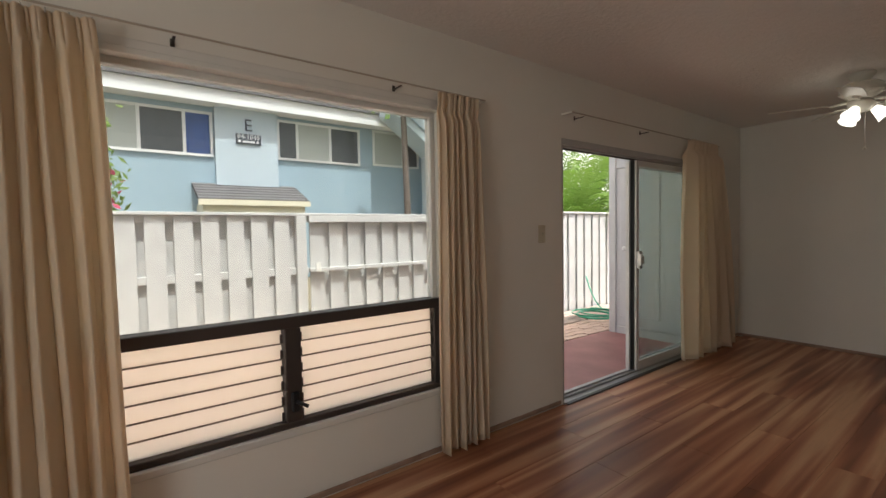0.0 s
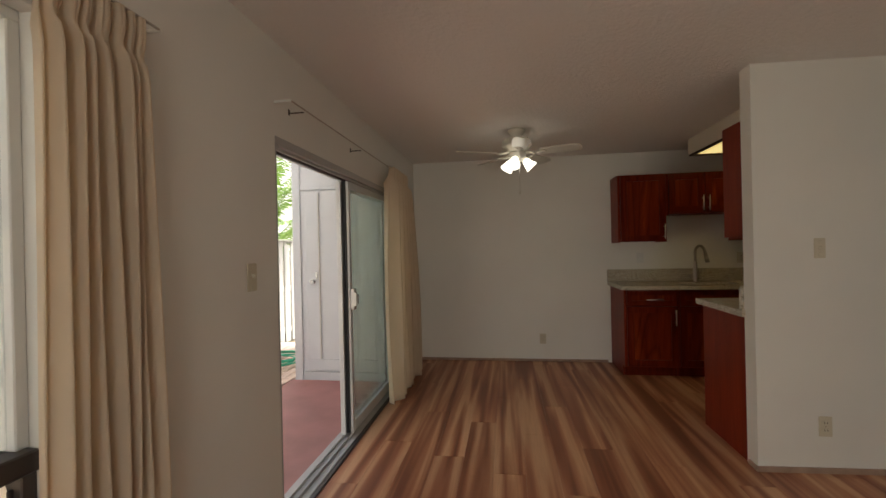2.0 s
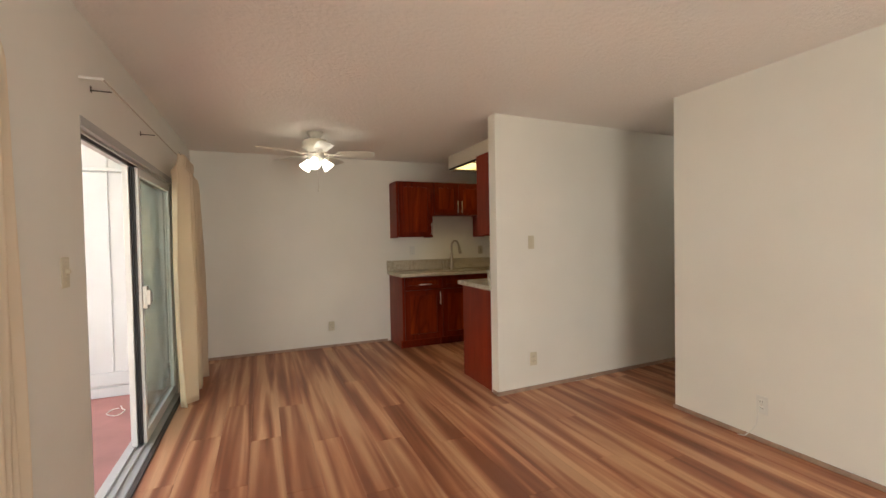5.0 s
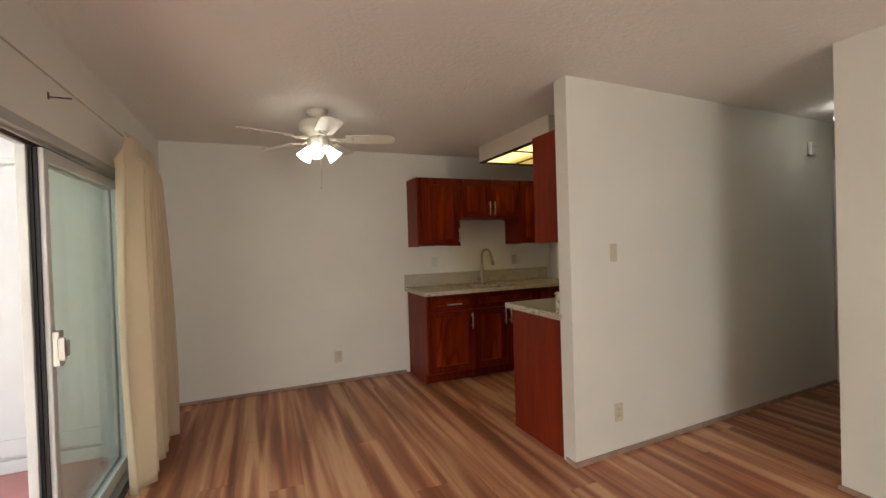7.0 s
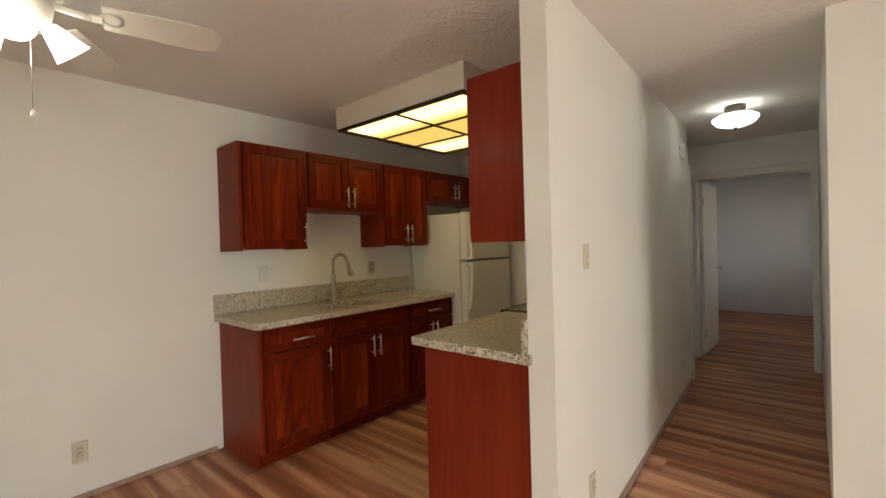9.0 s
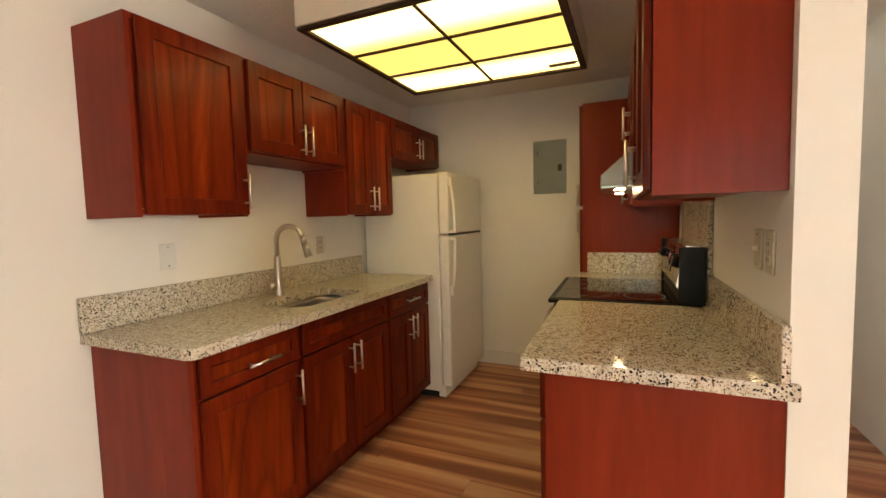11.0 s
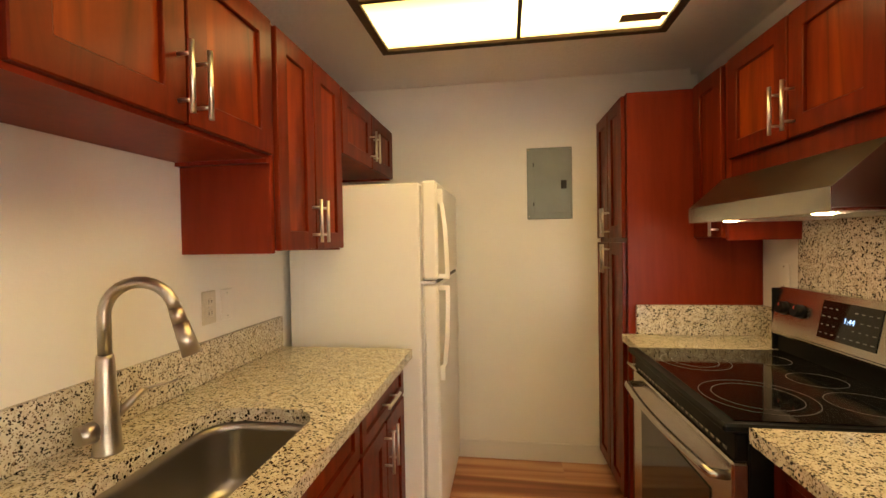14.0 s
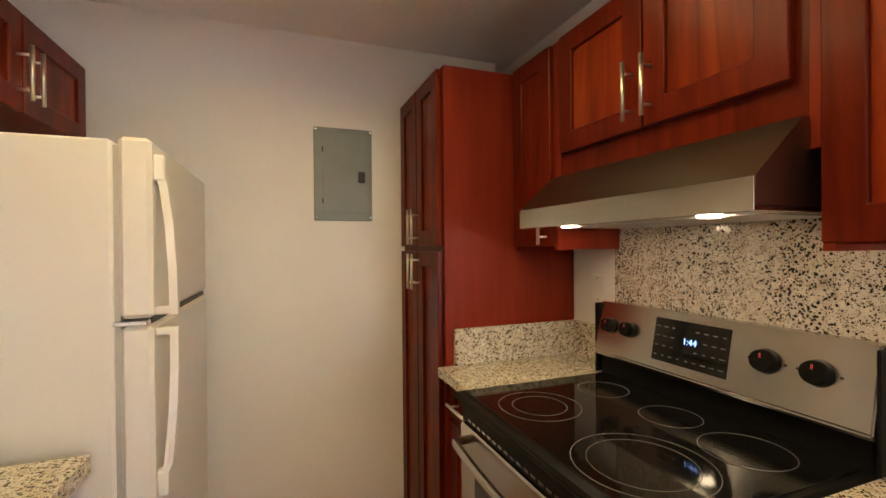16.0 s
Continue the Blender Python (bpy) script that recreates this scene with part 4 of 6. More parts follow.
wt2 = thing("worktop", (4.33, -0.36, CB), "cream and black speckled granite worktop on the peninsula", "countertop", "granite worktops")
ALONG[0] = True
bm = boxes((PX1 - 0.018, P_END + 0.003, CB, 4.621, 0.102, CT), (PX1 + 0.001, -0.783, CB, 4.621, P_END + 0.002, CT))
part("slab", bm, GRANITE, wt2)
part("backsplash", boxes((PX1 + 0.001, -0.783, CT + 0.001, PX1 + 0.02, 0.100, 1.05), bevel=0.002), GRANITE, wt2, "low granite upstand")
wt3 = thing("worktop", (4.33, -1.69, CB), "short granite worktop between range and pantry", "countertop", "granite worktops")
part("slab", boxes((PX1 + 0.001, -1.831, CB, 4.621, -1.551, CT), bevel=0.003), GRANITE, wt3)
part("backsplash", boxes((PX1 + 0.022, -1.831, CT + 0.001, 4.556, -1.812, 1.055), bevel=0.002), GRANITE, wt3, "low granite upstand against the pantry")
part("backsplash", boxes((PX1 + 0.001, -1.831, CT + 0.001, PX1 + 0.021, -1.577, 1.055), bevel=0.002), GRANITE, wt3, "low granite upstand")
hs = thing("range_backsplash", (PX1, -1.16, 0.93), "tall granite splash panel behind the range", "backsplash")
part("slab", boxes((PX1 + 0.001, -1.575, 0.93, PX1 + 0.02, -0.784, 1.45), bevel=0.002), GRANITE, hs)
ALONG[0] = False

# ---------- sink and tap ----------
sink = thing("sink", (5.91, -0.515, 0.70), "undermount brushed steel sink in the granite worktop", "sink")
bm = bmesh.new()
cx, cy = 5.88, -0.5185
rings = []
for s, z in ((1.03, CB - 0.001), (1.02, CB - 0.03), (0.98, 0.72), (0.93, 0.69), (0.80, 0.68)):
    rings.append([bm.verts.new((cx + (x - cx) * s, cy + (y - cy) * s, z)) for x, y in HOLE])
for a, b in zip(rings, rings[1:]):
    for i in range(len(a)):
        f = bm.faces.new((a[i], b[i], b[(i + 1) % len(a)], a[(i + 1) % len(a)]))
        f.smooth = True
bm.faces.new(rings[-1])
bmesh.ops.recalc_face_normals(bm, faces=bm.faces)
bowl = part("bowl", bm, SINK_STEEL, sink)
so = bowl.modifiers.new("gauge", "SOLIDIFY")
so.thickness, so.offset = 0.0015, 1.0
bm = bmesh.new()
lathe(bm, (cx, cy, 0.682), [(0.0, 0.001), (0.03, 0.001), (0.045, 0.006), (0.055, 0.0)], 24)
part("drain", bm, CHROME, sink, "round strainer drain")

tap = thing("tap", (6.108, -0.50, CT), "brushed nickel gooseneck pull-down kitchen tap", "faucet")
TX, TY = 6.108, -0.50
bm = bmesh.new()
lathe(bm, (TX, TY, CT), [(0.030, 0.0), (0.030, 0.004), (0.028, 0.010), (0.0255, 0.06), (0.0175, 0.21), (0.0160, 0.22)], 24)
part("body", bm, TAP_METAL, tap)
dx, dy = -0.97, -0.25
pts = [(TX, TY, CT + 0.215), (TX, TY, CT + 0.305)]
for k in range(1, 13):
    a = math.pi * k / 12 * 0.94
    q = 0.076 * (1 - math.cos(a))
    pts.append((TX + dx * q, TY + dy * q, CT + 0.305 + 0.076 * math.sin(a)))
bm = tube(bmesh.new(), pts, 0.0135, 16)
part("spout", bm, TAP_METAL, tap)
e = Vector(pts[-1])
dirn = (Vector(pts[-1]) - Vector(pts[-2])).normalized()
bm = bmesh.new()
rod(bm, e, e + dirn * 0.035, 0.0145, 0.0165, 20)
rod(bm, e + dirn * 0.0355, e + dirn * 0.112, 0.0168, 0.021, 20)
part("spray_head", bm, TAP_METAL, tap, "pull-down spray head")
bm = bmesh.new()
rod(bm, (TX - 0.008, TY - 0.012, CT + 0.075), (TX - 0.040, TY - 0.058, CT + 0.125), 0.0095, 0.0085)
rod(bm, (TX - 0.038, TY - 0.056, CT + 0.124), (TX - 0.082, TY - 0.115, CT + 0.130), 0.004, 0.0035)
part("lever", bm, TAP_METAL, tap, "side lever")
part("knob", rod(bmesh.new(), (TX + 0.01, TY + 0.02, CT + 0.055), (TX + 0.02, TY + 0.052, CT + 0.055), 0.024, 0.021), TAP_METAL, tap)

# ---------- fridge ----------
fr = thing("refrigerator", (5.87, -1.90, 0.0), "off-white top-freezer refrigerator standing in the kitchen corner", "refrigerator")
FY0, FY1, FT = -2.235, -1.503, 1.64
part("body", boxes((5.591, FY0, 0.05, 6.20, FY1, FT - 0.008), bevel=0.006), FRIDGE, fr)
part("plinth", boxes((5.616, FY0 + 0.02, 0.0, 6.15, FY1 - 0.02, 0.05)), BLACK_MATT, fr)
part("foot_grille", boxes((5.561, FY0 + 0.01, 0.012, 5.616, FY1 - 0.004, 0.09), bevel=0.004), FRIDGE_TRIM, fr)
part("gasket", boxes((5.579, FY0 + 0.012, 0.10, 5.591, FY1 - 0.012, FT - 0.02)), GASKET, fr)
for nm, za, zb in (("freezer_door", 1.206, FT), ("fridge_door", 0.095, 1.188)):
    d = part(nm, boxes((5.511, FY0, za, 5.579, FY1, zb), bevel=0.010), FRIDGE, fr)
    hy = FY1 - 0.035
    if nm == "freezer_door":
        zs = [(1.575, 0.0), (1.53, 0.014), (1.43, 0.026), (1.32, 0.032), (1.21, 0.034)]
    else:
        zs = [(1.178, 0.034), (1.08, 0.034), (0.96, 0.029), (0.84, 0.018), (0.795, 0.0)]
    bm = bmesh.new()
    prev = None
    for z, o in zs:
        sec = [bm.verts.new((5.511 - o - dx_, hy + dy_, z)) for dx_, dy_ in ((-0.004, -0.012), (-0.004, 0.012), (0.014, 0.010), (0.014, -0.010))]
        if prev:
            for i in range(4):
                bm.faces.new((prev[i], prev[(i + 1) % 4], sec[(i + 1) % 4], sec[i]))
        else:
            bm.faces.new(sec[::-1])
        prev = sec
    bm.faces.new(prev)
    bmesh.ops.recalc_face_normals(bm, faces=bm.faces)
    ze = zs[0][0] if nm == "freezer_door" else zs[-1][0]
    box(bm, 5.488, hy - 0.014, ze - 0.035, 5.513, hy + 0.014, ze + 0.03, 0.004)
    zi = zs[-1][0] if nm == "freezer_door" else zs[0][0]
    box(bm, 5.474, hy - 0.012, min(zi, zi + (0.02 if nm == "freezer_door" else -0.02)), 5.512, hy + 0.012, max(zi, zi + (0.02 if nm == "freezer_door" else -0.02)), 0.003)
    part("door_handle", bm, FRIDGE_TRIM, d, "long off-white moulded handle")
# dark strip added so the gap between the doors looks shaded
part("gap_strip", boxes((5.519, FY0 + 0.006, 1.190, 5.578, FY1 - 0.032, 1.204)), GAP_SHADE, fr, "dark strip standing in for shade between the doors")
part("hinge", boxes((5.521, FY1 - 0.03, 1.189, 5.591, FY1 + 0.003, 1.202), bevel=0.002), CHROME, fr, "metal centre hinge")

# ---------- range ----------
rg = thing("range", (4.35, -1.145, 0.0), "stainless steel electric range with a black glass top", "range")
ALONG[0] = True
RY0, RY1 = -1.547, -0.787
part("body", boxes((4.03, RY0 + 0.003, 0.03, 4.615, RY1 - 0.003, 0.895), bevel=0.003), BLACK, rg, "black enamel sides")
part("cooktop", boxes((4.065, RY0, 0.896, 4.675, RY1, 0.918), bevel=0.006), BLACK, rg, "black cooktop rim")
part("glass_top", boxes((4.085, RY0 + 0.02, 0.9185, 4.645, RY1 - 0.02, 0.922), bevel=0.0015), BLACK_GLASS, rg, "glossy black ceramic glass")
for x, y, radii in ((4.505, -1.335, (0.113, 0.075)), (4.245, -1.38, (0.075,)), (4.235, -1.145, (0.075,)), (4.495, -0.985, (0.140, 0.108)), (4.245, -0.945, (0.09,))):
    for r in radii:
        bm = bmesh.new()
        lathe(bm, (x, y, 0.9222), [(r - 0.0014, 0.0), (r - 0.0014, 0.0004), (r, 0.0004), (r, 0.0)], 48, None, False)
        part("burner_ring", bm, RING, rg, "thin printed burner circle")
part("back_riser", boxes((4.03, RY0 + 0.005, 0.896, 4.110, RY1 - 0.005, 0.985), bevel=0.004), BLACK, rg)
bm = bmesh.new()
prism(bm, [(4.022, 0.985), (4.022, 1.165), (4.098, 1.172), (4.132, 0.998), (4.126, 0.986)], "y", RY0 - 0.004, RY1 + 0.004)
bmesh.ops.bevel(bm, geom=list(bm.edges), offset=0.004, segments=2, affect="EDGES")
bg = part("backguard", bm, STEEL, rg, "sloped stainless control panel")
part("backguard_end", boxes((4.022, RY1 + 0.005, 0.92, 4.122, RY1 + 0.012, 1.166), bevel=0.002), BLACK, rg)
part("backguard_end", boxes((4.022, RY0 - 0.012, 0.92, 4.122, RY0 - 0.005, 1.166), bevel=0.002), BLACK, rg)
FACE = Vector((4.132 - 4.098, 0, 0.998 - 1.172)).normalized()
NRM = Vector((-FACE.z, 0, FACE.x))


def on_guard(y, s, off=0.0):
    """A point on the control panel's sloped face; s from 0 at its foot to 1 at the top."""
    p = Vector((4.132, y, 0.998)) + (Vector((4.098, y, 1.172)) - Vector((4.132, y, 0.998))) * s
    return p + NRM * off


for y in (-1.490, -1.405, -0.985, -0.880):
    base, tip = on_guard(y, 0.55, 0.001), on_guard(y, 0.55, 0.026)
    bm = rod(bmesh.new(), base, tip, 0.030 if y > -1 else 0.026, 0.024 if y > -1 else 0.021, 24)
    kn = part("knob", bm, BLACK, bg, "black control knob")
    bm = bmesh.new()
    a = on_guard(y, 0.55, 0.027)
    up = -FACE
    rod(bm, a + up * 0.006, a + up * 0.017, 0.0022, 0.0018, 6)
    part("pointer", bm, RED_MARK, kn, "red pointer mark")
    for s_ in (-0.045, 0.045):
        c = on_guard(y + s_ * 0.9, 0.55, 0.0015)
        part("legend", rod(bmesh.new(), c, c + NRM * 0.0006, 0.003, 0.003, 6), SLOT, bg)
q = [on_guard(-1.305, 0.16, 0.003), on_guard(-1.075, 0.16, 0.003), on_guard(-1.075, 0.88, 0.003), on_guard(-1.305, 0.88, 0.003)]
bm = bmesh.new()
lo = [bm.verts.new(p - NRM * 0.004) for p in q]
hi = [bm.verts.new(p) for p in q]
bm.faces.new(hi)
for i in range(4):
    bm.faces.new((lo[i], lo[(i + 1) % 4], hi[(i + 1) % 4], hi[i]))
bmesh.ops.recalc_face_normals(bm, faces=bm.faces)
disp = part("display_panel", bm, BLACK_GLASS, bg, "black touch display")
bm = bmesh.new()
rnd = random.Random(4)
for row in range(4):
    for col in range(9):
        if 3 <= col <= 4 and row in (1, 2, 3):
            continue
        y = -1.292 + col * 0.0255
        c = on_guard(y, 0.26 + row * 0.16, 0.0032)
        w = rnd.uniform(0.004, 0.008)
        vs = [bm.verts.new(c + Vector((0, sy * w, 0)) + FACE * sz * 0.0016) for sy, sz in ((-1, -1), (1, -1), (1, 1), (-1, 1))]
        bm.faces.new(vs)
tagged(part("button_print", bm, LEGEND, disp, "rows of small pale button marks"), kind="stuff")
gm = Matrix.Identity(4)
side = Vector((0, 1, 0))
gm.col[0][:3], gm.col[1][:3], gm.col[2][:3], gm.col[3][:3] = side, -FACE, NRM, along(on_guard(-1.185, 0.56, 0.0035))
text_mesh("1:44", 0.026, CLOCK_GLOW, disp, "clock_digits", gm, 0.0003)
# oven door
part("control_strip", boxes((4.616, RY0 + 0.003, 0.825, 4.648, RY1 - 0.003, 0.894), bevel=0.004), BLACK, rg, "black vent strip under the cooktop")
bm = bmesh.new()
for k in range(22):
    y = RY0 + 0.05 + k * 0.031
    box(bm, 4.646, y, 0.838, 4.650, y + 0.020, 0.846)
part("vent_slots", bm, STEEL, rg)
od = part("oven_door", boxes((4.616, RY0 + 0.003, 0.215, 4.655, RY1 - 0.003, 0.822), bevel=0.005), STEEL, rg, "stainless oven door")
part("oven_window", boxes((4.6555, RY0 + 0.11, 0.30, 4.659, RY1 - 0.11, 0.70), bevel=0.001), OVEN_GLASS, od, "dark oven window")
pts = [(4.655, RY0 + 0.035, 0.775), (4.69, RY0 + 0.04, 0.778)] + [(4.695 + 0.018 * math.sin(math.pi * k / 10), RY0 + 0.06 + (RY1 - RY0 - 0.12) * k / 10, 0.78) for k in range(11)] + [(4.69, RY1 - 0.04, 0.778), (4.655, RY1 - 0.035, 0.775)]
part("oven_handle", tube(bmesh.new(), pts, 0.0125, 12), STEEL, od, "bowed steel towel-bar handle")
part("storage_drawer", boxes((4.616, RY0 + 0.003, 0.045, 4.650, RY1 - 0.003, 0.208), bevel=0.005), STEEL, rg)
for y in (RY0 + 0.05, RY1 - 0.05):
    for x in (4.08, 4.57):
        part("foot", rod(bmesh.new(), (x, y, 0.0), (x, y, 0.031), 0.015), BLACK_MATT, rg)

# ---------- hood ----------
hd = thing("range_hood", (4.22, -1.145, 1.43), "stainless steel under-cabinet range hood with lit lamps", "range hood")
bm = bmesh.new()
prism(bm, [(PX1 + 0.021, 1.440), (4.432, 1.440), (4.432, 1.490), (4.306, 1.603), (4.286, 1.603), (4.286, 1.543), (PX1 + 0.021, 1.543)], "y", -1.545, -0.798)
hb = part("canopy", bm, DARK_REFLECTION_STEEL, hd)
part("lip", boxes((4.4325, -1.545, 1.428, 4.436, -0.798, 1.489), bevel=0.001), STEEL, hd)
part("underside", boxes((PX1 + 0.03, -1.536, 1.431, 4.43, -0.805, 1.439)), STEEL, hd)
for y in (-1.39, -0.94):
    part("lamp", lathe(bmesh.new(), (4.355, y, 1.4275), [(0.0, 0.0), (0.020, 0.0), (0.024, 0.0034)], 24), HOOD_GLOW, hd, "lit round hood lamp")
bm = bmesh.new()
for k in range(2):
    box(bm, 4.06, -1.47 + k * 0.32, 1.4285, 4.33, -1.18 + k * 0.32, 1.4305, 0.001)
part("grease_filter", bm, ALU, hd)
ALONG[0] = False

# ---------- breaker panel ----------
ep = thing("breaker_panel", (4.90, K_Y, 1.72), "grey metal breaker panel cover on the kitchen wall", "breaker panel")
part("cover", boxes((4.814, K_Y + 0.0005, 1.498, 5.084, K_Y + 0.008, 1.934), bevel=0.003), GREY_METAL, ep)
part("door", boxes((4.832, K_Y + 0.0085, 1.535, 5.042, K_Y + 0.012, 1.912), bevel=0.002), GREY_METAL, ep)
part("latch", boxes((4.849, K_Y + 0.0125, 1.68, 4.881, K_Y + 0.018, 1.732), bevel=0.002), SLOT, ep, "dark latch")
for z in (1.59, 1.83):
    part("hinge", boxes((5.042, K_Y + 0.0085, z - 0.012, 5.048, K_Y + 0.014, z + 0.012)), SLOT, ep)
for x in (4.822, 5.074):
    for z in (1.515, 1.922):
        part("screw", rod(bmesh.new(), (x, K_Y + 0.008, z), (x, K_Y + 0.0105, z), 0.004, seg=8), CHROME, ep)

# ---------- kitchen light box ----------
LX0, LX1, LY0, LY1, LZ = 4.573, 5.737, -1.495, -0.308, 2.197
lb = thing("ceiling_light_box", ((LX0 + LX1) / 2, (LY0 + LY1) / 2, LZ), "boxed fluorescent ceiling light with yellowed panels", "ceiling light")
t_ = 0.02
part("housing", boxes((LX0, LY0, LZ + 0.004, LX1, LY0 + t_, H - 0.001), (LX0, LY1 - t_, LZ + 0.004, LX1, LY1, H - 0.001), (LX0, LY0 + t_, LZ + 0.004, LX0 + t_, LY1 - t_, H - 0.001), (LX1 - t_, LY0 + t_, LZ + 0.004, LX1, LY1 - t_, H - 0.001)), BOX_PAINT, lb, "cream painted box")
part("frame", boxes((LX0 + 0.004, LY0 + 0.004, LZ - 0.012, LX1 - 0.004, LY0 + 0.038, LZ + 0.003), (LX0 + 0.004, LY1 - 0.038, LZ - 0.012, LX1 - 0.004, LY1 - 0.004, LZ + 0.003),
                    (LX0 + 0.004, LY0 + 0.038, LZ - 0.012, LX0 + 0.038, LY1 - 0.038, LZ + 0.003), (LX1 - 0.038, LY0 + 0.038, LZ - 0.012, LX1 - 0.004, LY1 - 0.038, LZ + 0.003), bevel=0.002), BOX_FRAME, lb, "dark wooden frame")
ym = [LY0 + 0.038, LY0 + 0.038 + 0.371, LY0 + 0.038 + 0.743, LY1 - 0.038]
xm = [LX0 + 0.038, (LX0 + LX1) / 2, LX1 - 0.038]
for y in ym[1:3]:
    part("divider", boxes((xm[0], y - 0.009, LZ - 0.010, xm[2], y + 0.009, LZ + 0.001), bevel=0.002), BOX_FRAME, lb)
for k in range(3):
    part("divider", boxes((xm[1] - 0.008, ym[k] + 0.010, LZ - 0.010, xm[1] + 0.008, ym[k + 1] - 0.010, LZ + 0.001), bevel=0.002), BOX_FRAME, lb)
    for j in range(2):
        part("diffuser", boxes((xm[j], ym[k], LZ + 0.0015, xm[j + 1], ym[k + 1], LZ + 0.0035)), DIFFUSER, lb, "glowing yellowed acrylic sheet")
part("tape_patch", boxes((4.63, -1.40, LZ - 0.001, 4.78, -1.345, LZ + 0.001), (4.615, -1.375, LZ - 0.0012, 4.66, -1.35, LZ + 0.0008)), TAPE, lb, "brown tape patch on a panel")

# ---------- ceiling fan ----------
FX, FY = 5.0, 1.385
fan = thing("ceiling_fan", (FX, FY, H), "off-white five-blade ceiling fan with lit glass shades", "ceiling fan")
part("canopy", lathe(bmesh.new(), (FX, FY, H), [(0.078, -0.001), (0.078, -0.012), (0.066, -0.03), (0.05, -0.05), (0.05, -0.066)], 32), FAN_WHITE, fan)
part("motor", lathe(bmesh.new(), (FX, FY, H), [(0.055, -0.066), (0.105, -0.078), (0.125, -0.10), (0.125, -0.125), (0.118, -0.15), (0.085, -0.172), (0.075, -0.195)], 40), FAN_WHITE, fan)
bm = bmesh.new()
for k in range(36):
    a = 2 * math.pi * k / 36
    p = Vector((FX + 0.128 * math.cos(a), FY + 0.128 * math.sin(a), H - 0.135))
    q_ = Vector((FX + 0.105 * math.cos(a), FY + 0.105 * math.sin(a), H - 0.158))
    rod(bm, p, q_, 0.003, seg=5)
part("vent_ribs", bm, FAN_WHITE, fan)
part("switch_housing", lathe(bmesh.new(), (FX, FY, H), [(0.075, -0.195), (0.078, -0.215), (0.07, -0.25), (0.05, -0.275), (0.0, -0.28)], 32), FAN_WHITE, fan)
BZ = H - 0.205
for k in range(5):
    a = radians(180 + 3 + 72 * k)
    m = Matrix.Translation((FX, FY, BZ)) @ Matrix.Rotation(a, 4, "Z") @ Matrix.Rotation(radians(-12), 4, "X")
    bm = bmesh.new()
    outl = [(0.20, -0.058), (0.30, -0.064), (0.44, -0.070), (0.515, -0.066), (0.545, -0.045), (0.552, 0.0), (0.545, 0.045), (0.515, 0.066), (0.44, 0.070), (0.30, 0.064), (0.20, 0.058)]
    prism(bm, outl, "z", -0.003, 0.003)
    bmesh.ops.transform(bm, matrix=m, verts=bm.verts)
    bl = part("blade", bm, FAN_WHITE, fan)
    bm = bmesh.new()
    rod(bm, (0.07, 0, 0.005), (0.17, 0, -0.012), 0.011, 0.010, 10)
    lathe(bm, (0.222, 0, -0.005), [(0.022, -0.002), (0.022, 0.002), (0.033, 0.002), (0.033, -0.002), (0.022, -0.002)], 20, None, False)
    box(bm, 0.165, -0.018, -0.012, 0.20, 0.018, -0.005, 0.002)
    bmesh.ops.transform(bm, matrix=m, verts=bm.verts)
    part("blade_iron", bm, FAN_WHITE, bl, "scrolled blade bracket")
for k in range(3):
    a = radians(165 + 120 * k)
    d = Vector((math.cos(a), math.sin(a), 0))
    c0 = Vector((FX, FY, H - 0.238)) + d * 0.045
    axis = (d * 0.72 + Vector((0, 0, -0.72))).normalized()
    tilt = Vector((0, 0, -1)).rotation_difference(axis).to_matrix()
    arm = part("lamp_arm", rod(bmesh.new(), c0 - axis * 0.02, c0 + axis * 0.03, 0.018, 0.022, 16), FAN_WHITE, fan)
    bm = lathe(bmesh.new(), c0 + axis * 0.03, [(0.022, 0.0), (0.030, -0.016), (0.037, -0.04), (0.045, -0.065), (0.054, -0.088), (0.057, -0.094), (0.053, -0.092), (0.0, -0.07)], 28, tilt)
    part("lamp_shade", bm, SHADE_GLOW, fan, "lit frosted bell glass shade")
bm = bmesh.new()
rod(bm, (FX + 0.02, FY - 0.02, H - 0.275), (FX + 0.02, FY - 0.02, H - 0.535), 0.0012, seg=5)
part("pull_chain", bm, CHROME, fan)
part("chain_pull", lathe(bmesh.new(), (FX + 0.02, FY - 0.02, H - 0.56), [(0.0, 0.030), (0.007, 0.022), (0.012, 0.008), (0.0, 0.0)], 12), FAN_WHITE, fan, "white pull knob")

# ---------- hallway ----------
hl = thing("hall_ceiling_light", (3.585, -2.44, H), "alabaster bowl ceiling light with a bronze fitting", "ceiling light")
part("base", lathe(bmesh.new(), (3.585, -2.44, H), [(0.07, -0.001), (0.072, -0.025), (0.06, -0.045), (0.055, -0.07)], 28), BRONZE, hl)
part("bowl", lathe(bmesh.new(), (3.585, -2.44, H), [(0.05, -0.066), (0.12, -0.072), (0.152, -0.090), (0.154, -0.104), (0.128, -0.135), (0.07, -0.158), (0.0, -0.166)], 36), HALL_GLOW, hl, "glowing alabaster glass bowl")
part("finial", lathe(bmesh.new(), (3.585, -2.44, H), [(0.012, -0.164), (0.014, -0.176), (0.006, -0.186), (0.0, -0.193)], 12), BRONZE, hl)
cx_ = m_(-2.62)
ch = thing("door_chime", (cx_, -2.62, 2.09), "small white chime box high on the hallway wall", "door chime")
part("box", boxes((cx_ - 0.036, -2.66, 2.035, cx_ - 0.002, -2.58, 2.145), bevel=0.006), WHITE_PLASTIC, ch)
part("button", boxes((cx_ - 0.041, -2.635, 2.045, cx_ - 0.0365, -2.605, 2.065), bevel=0.002), GASKET, ch)
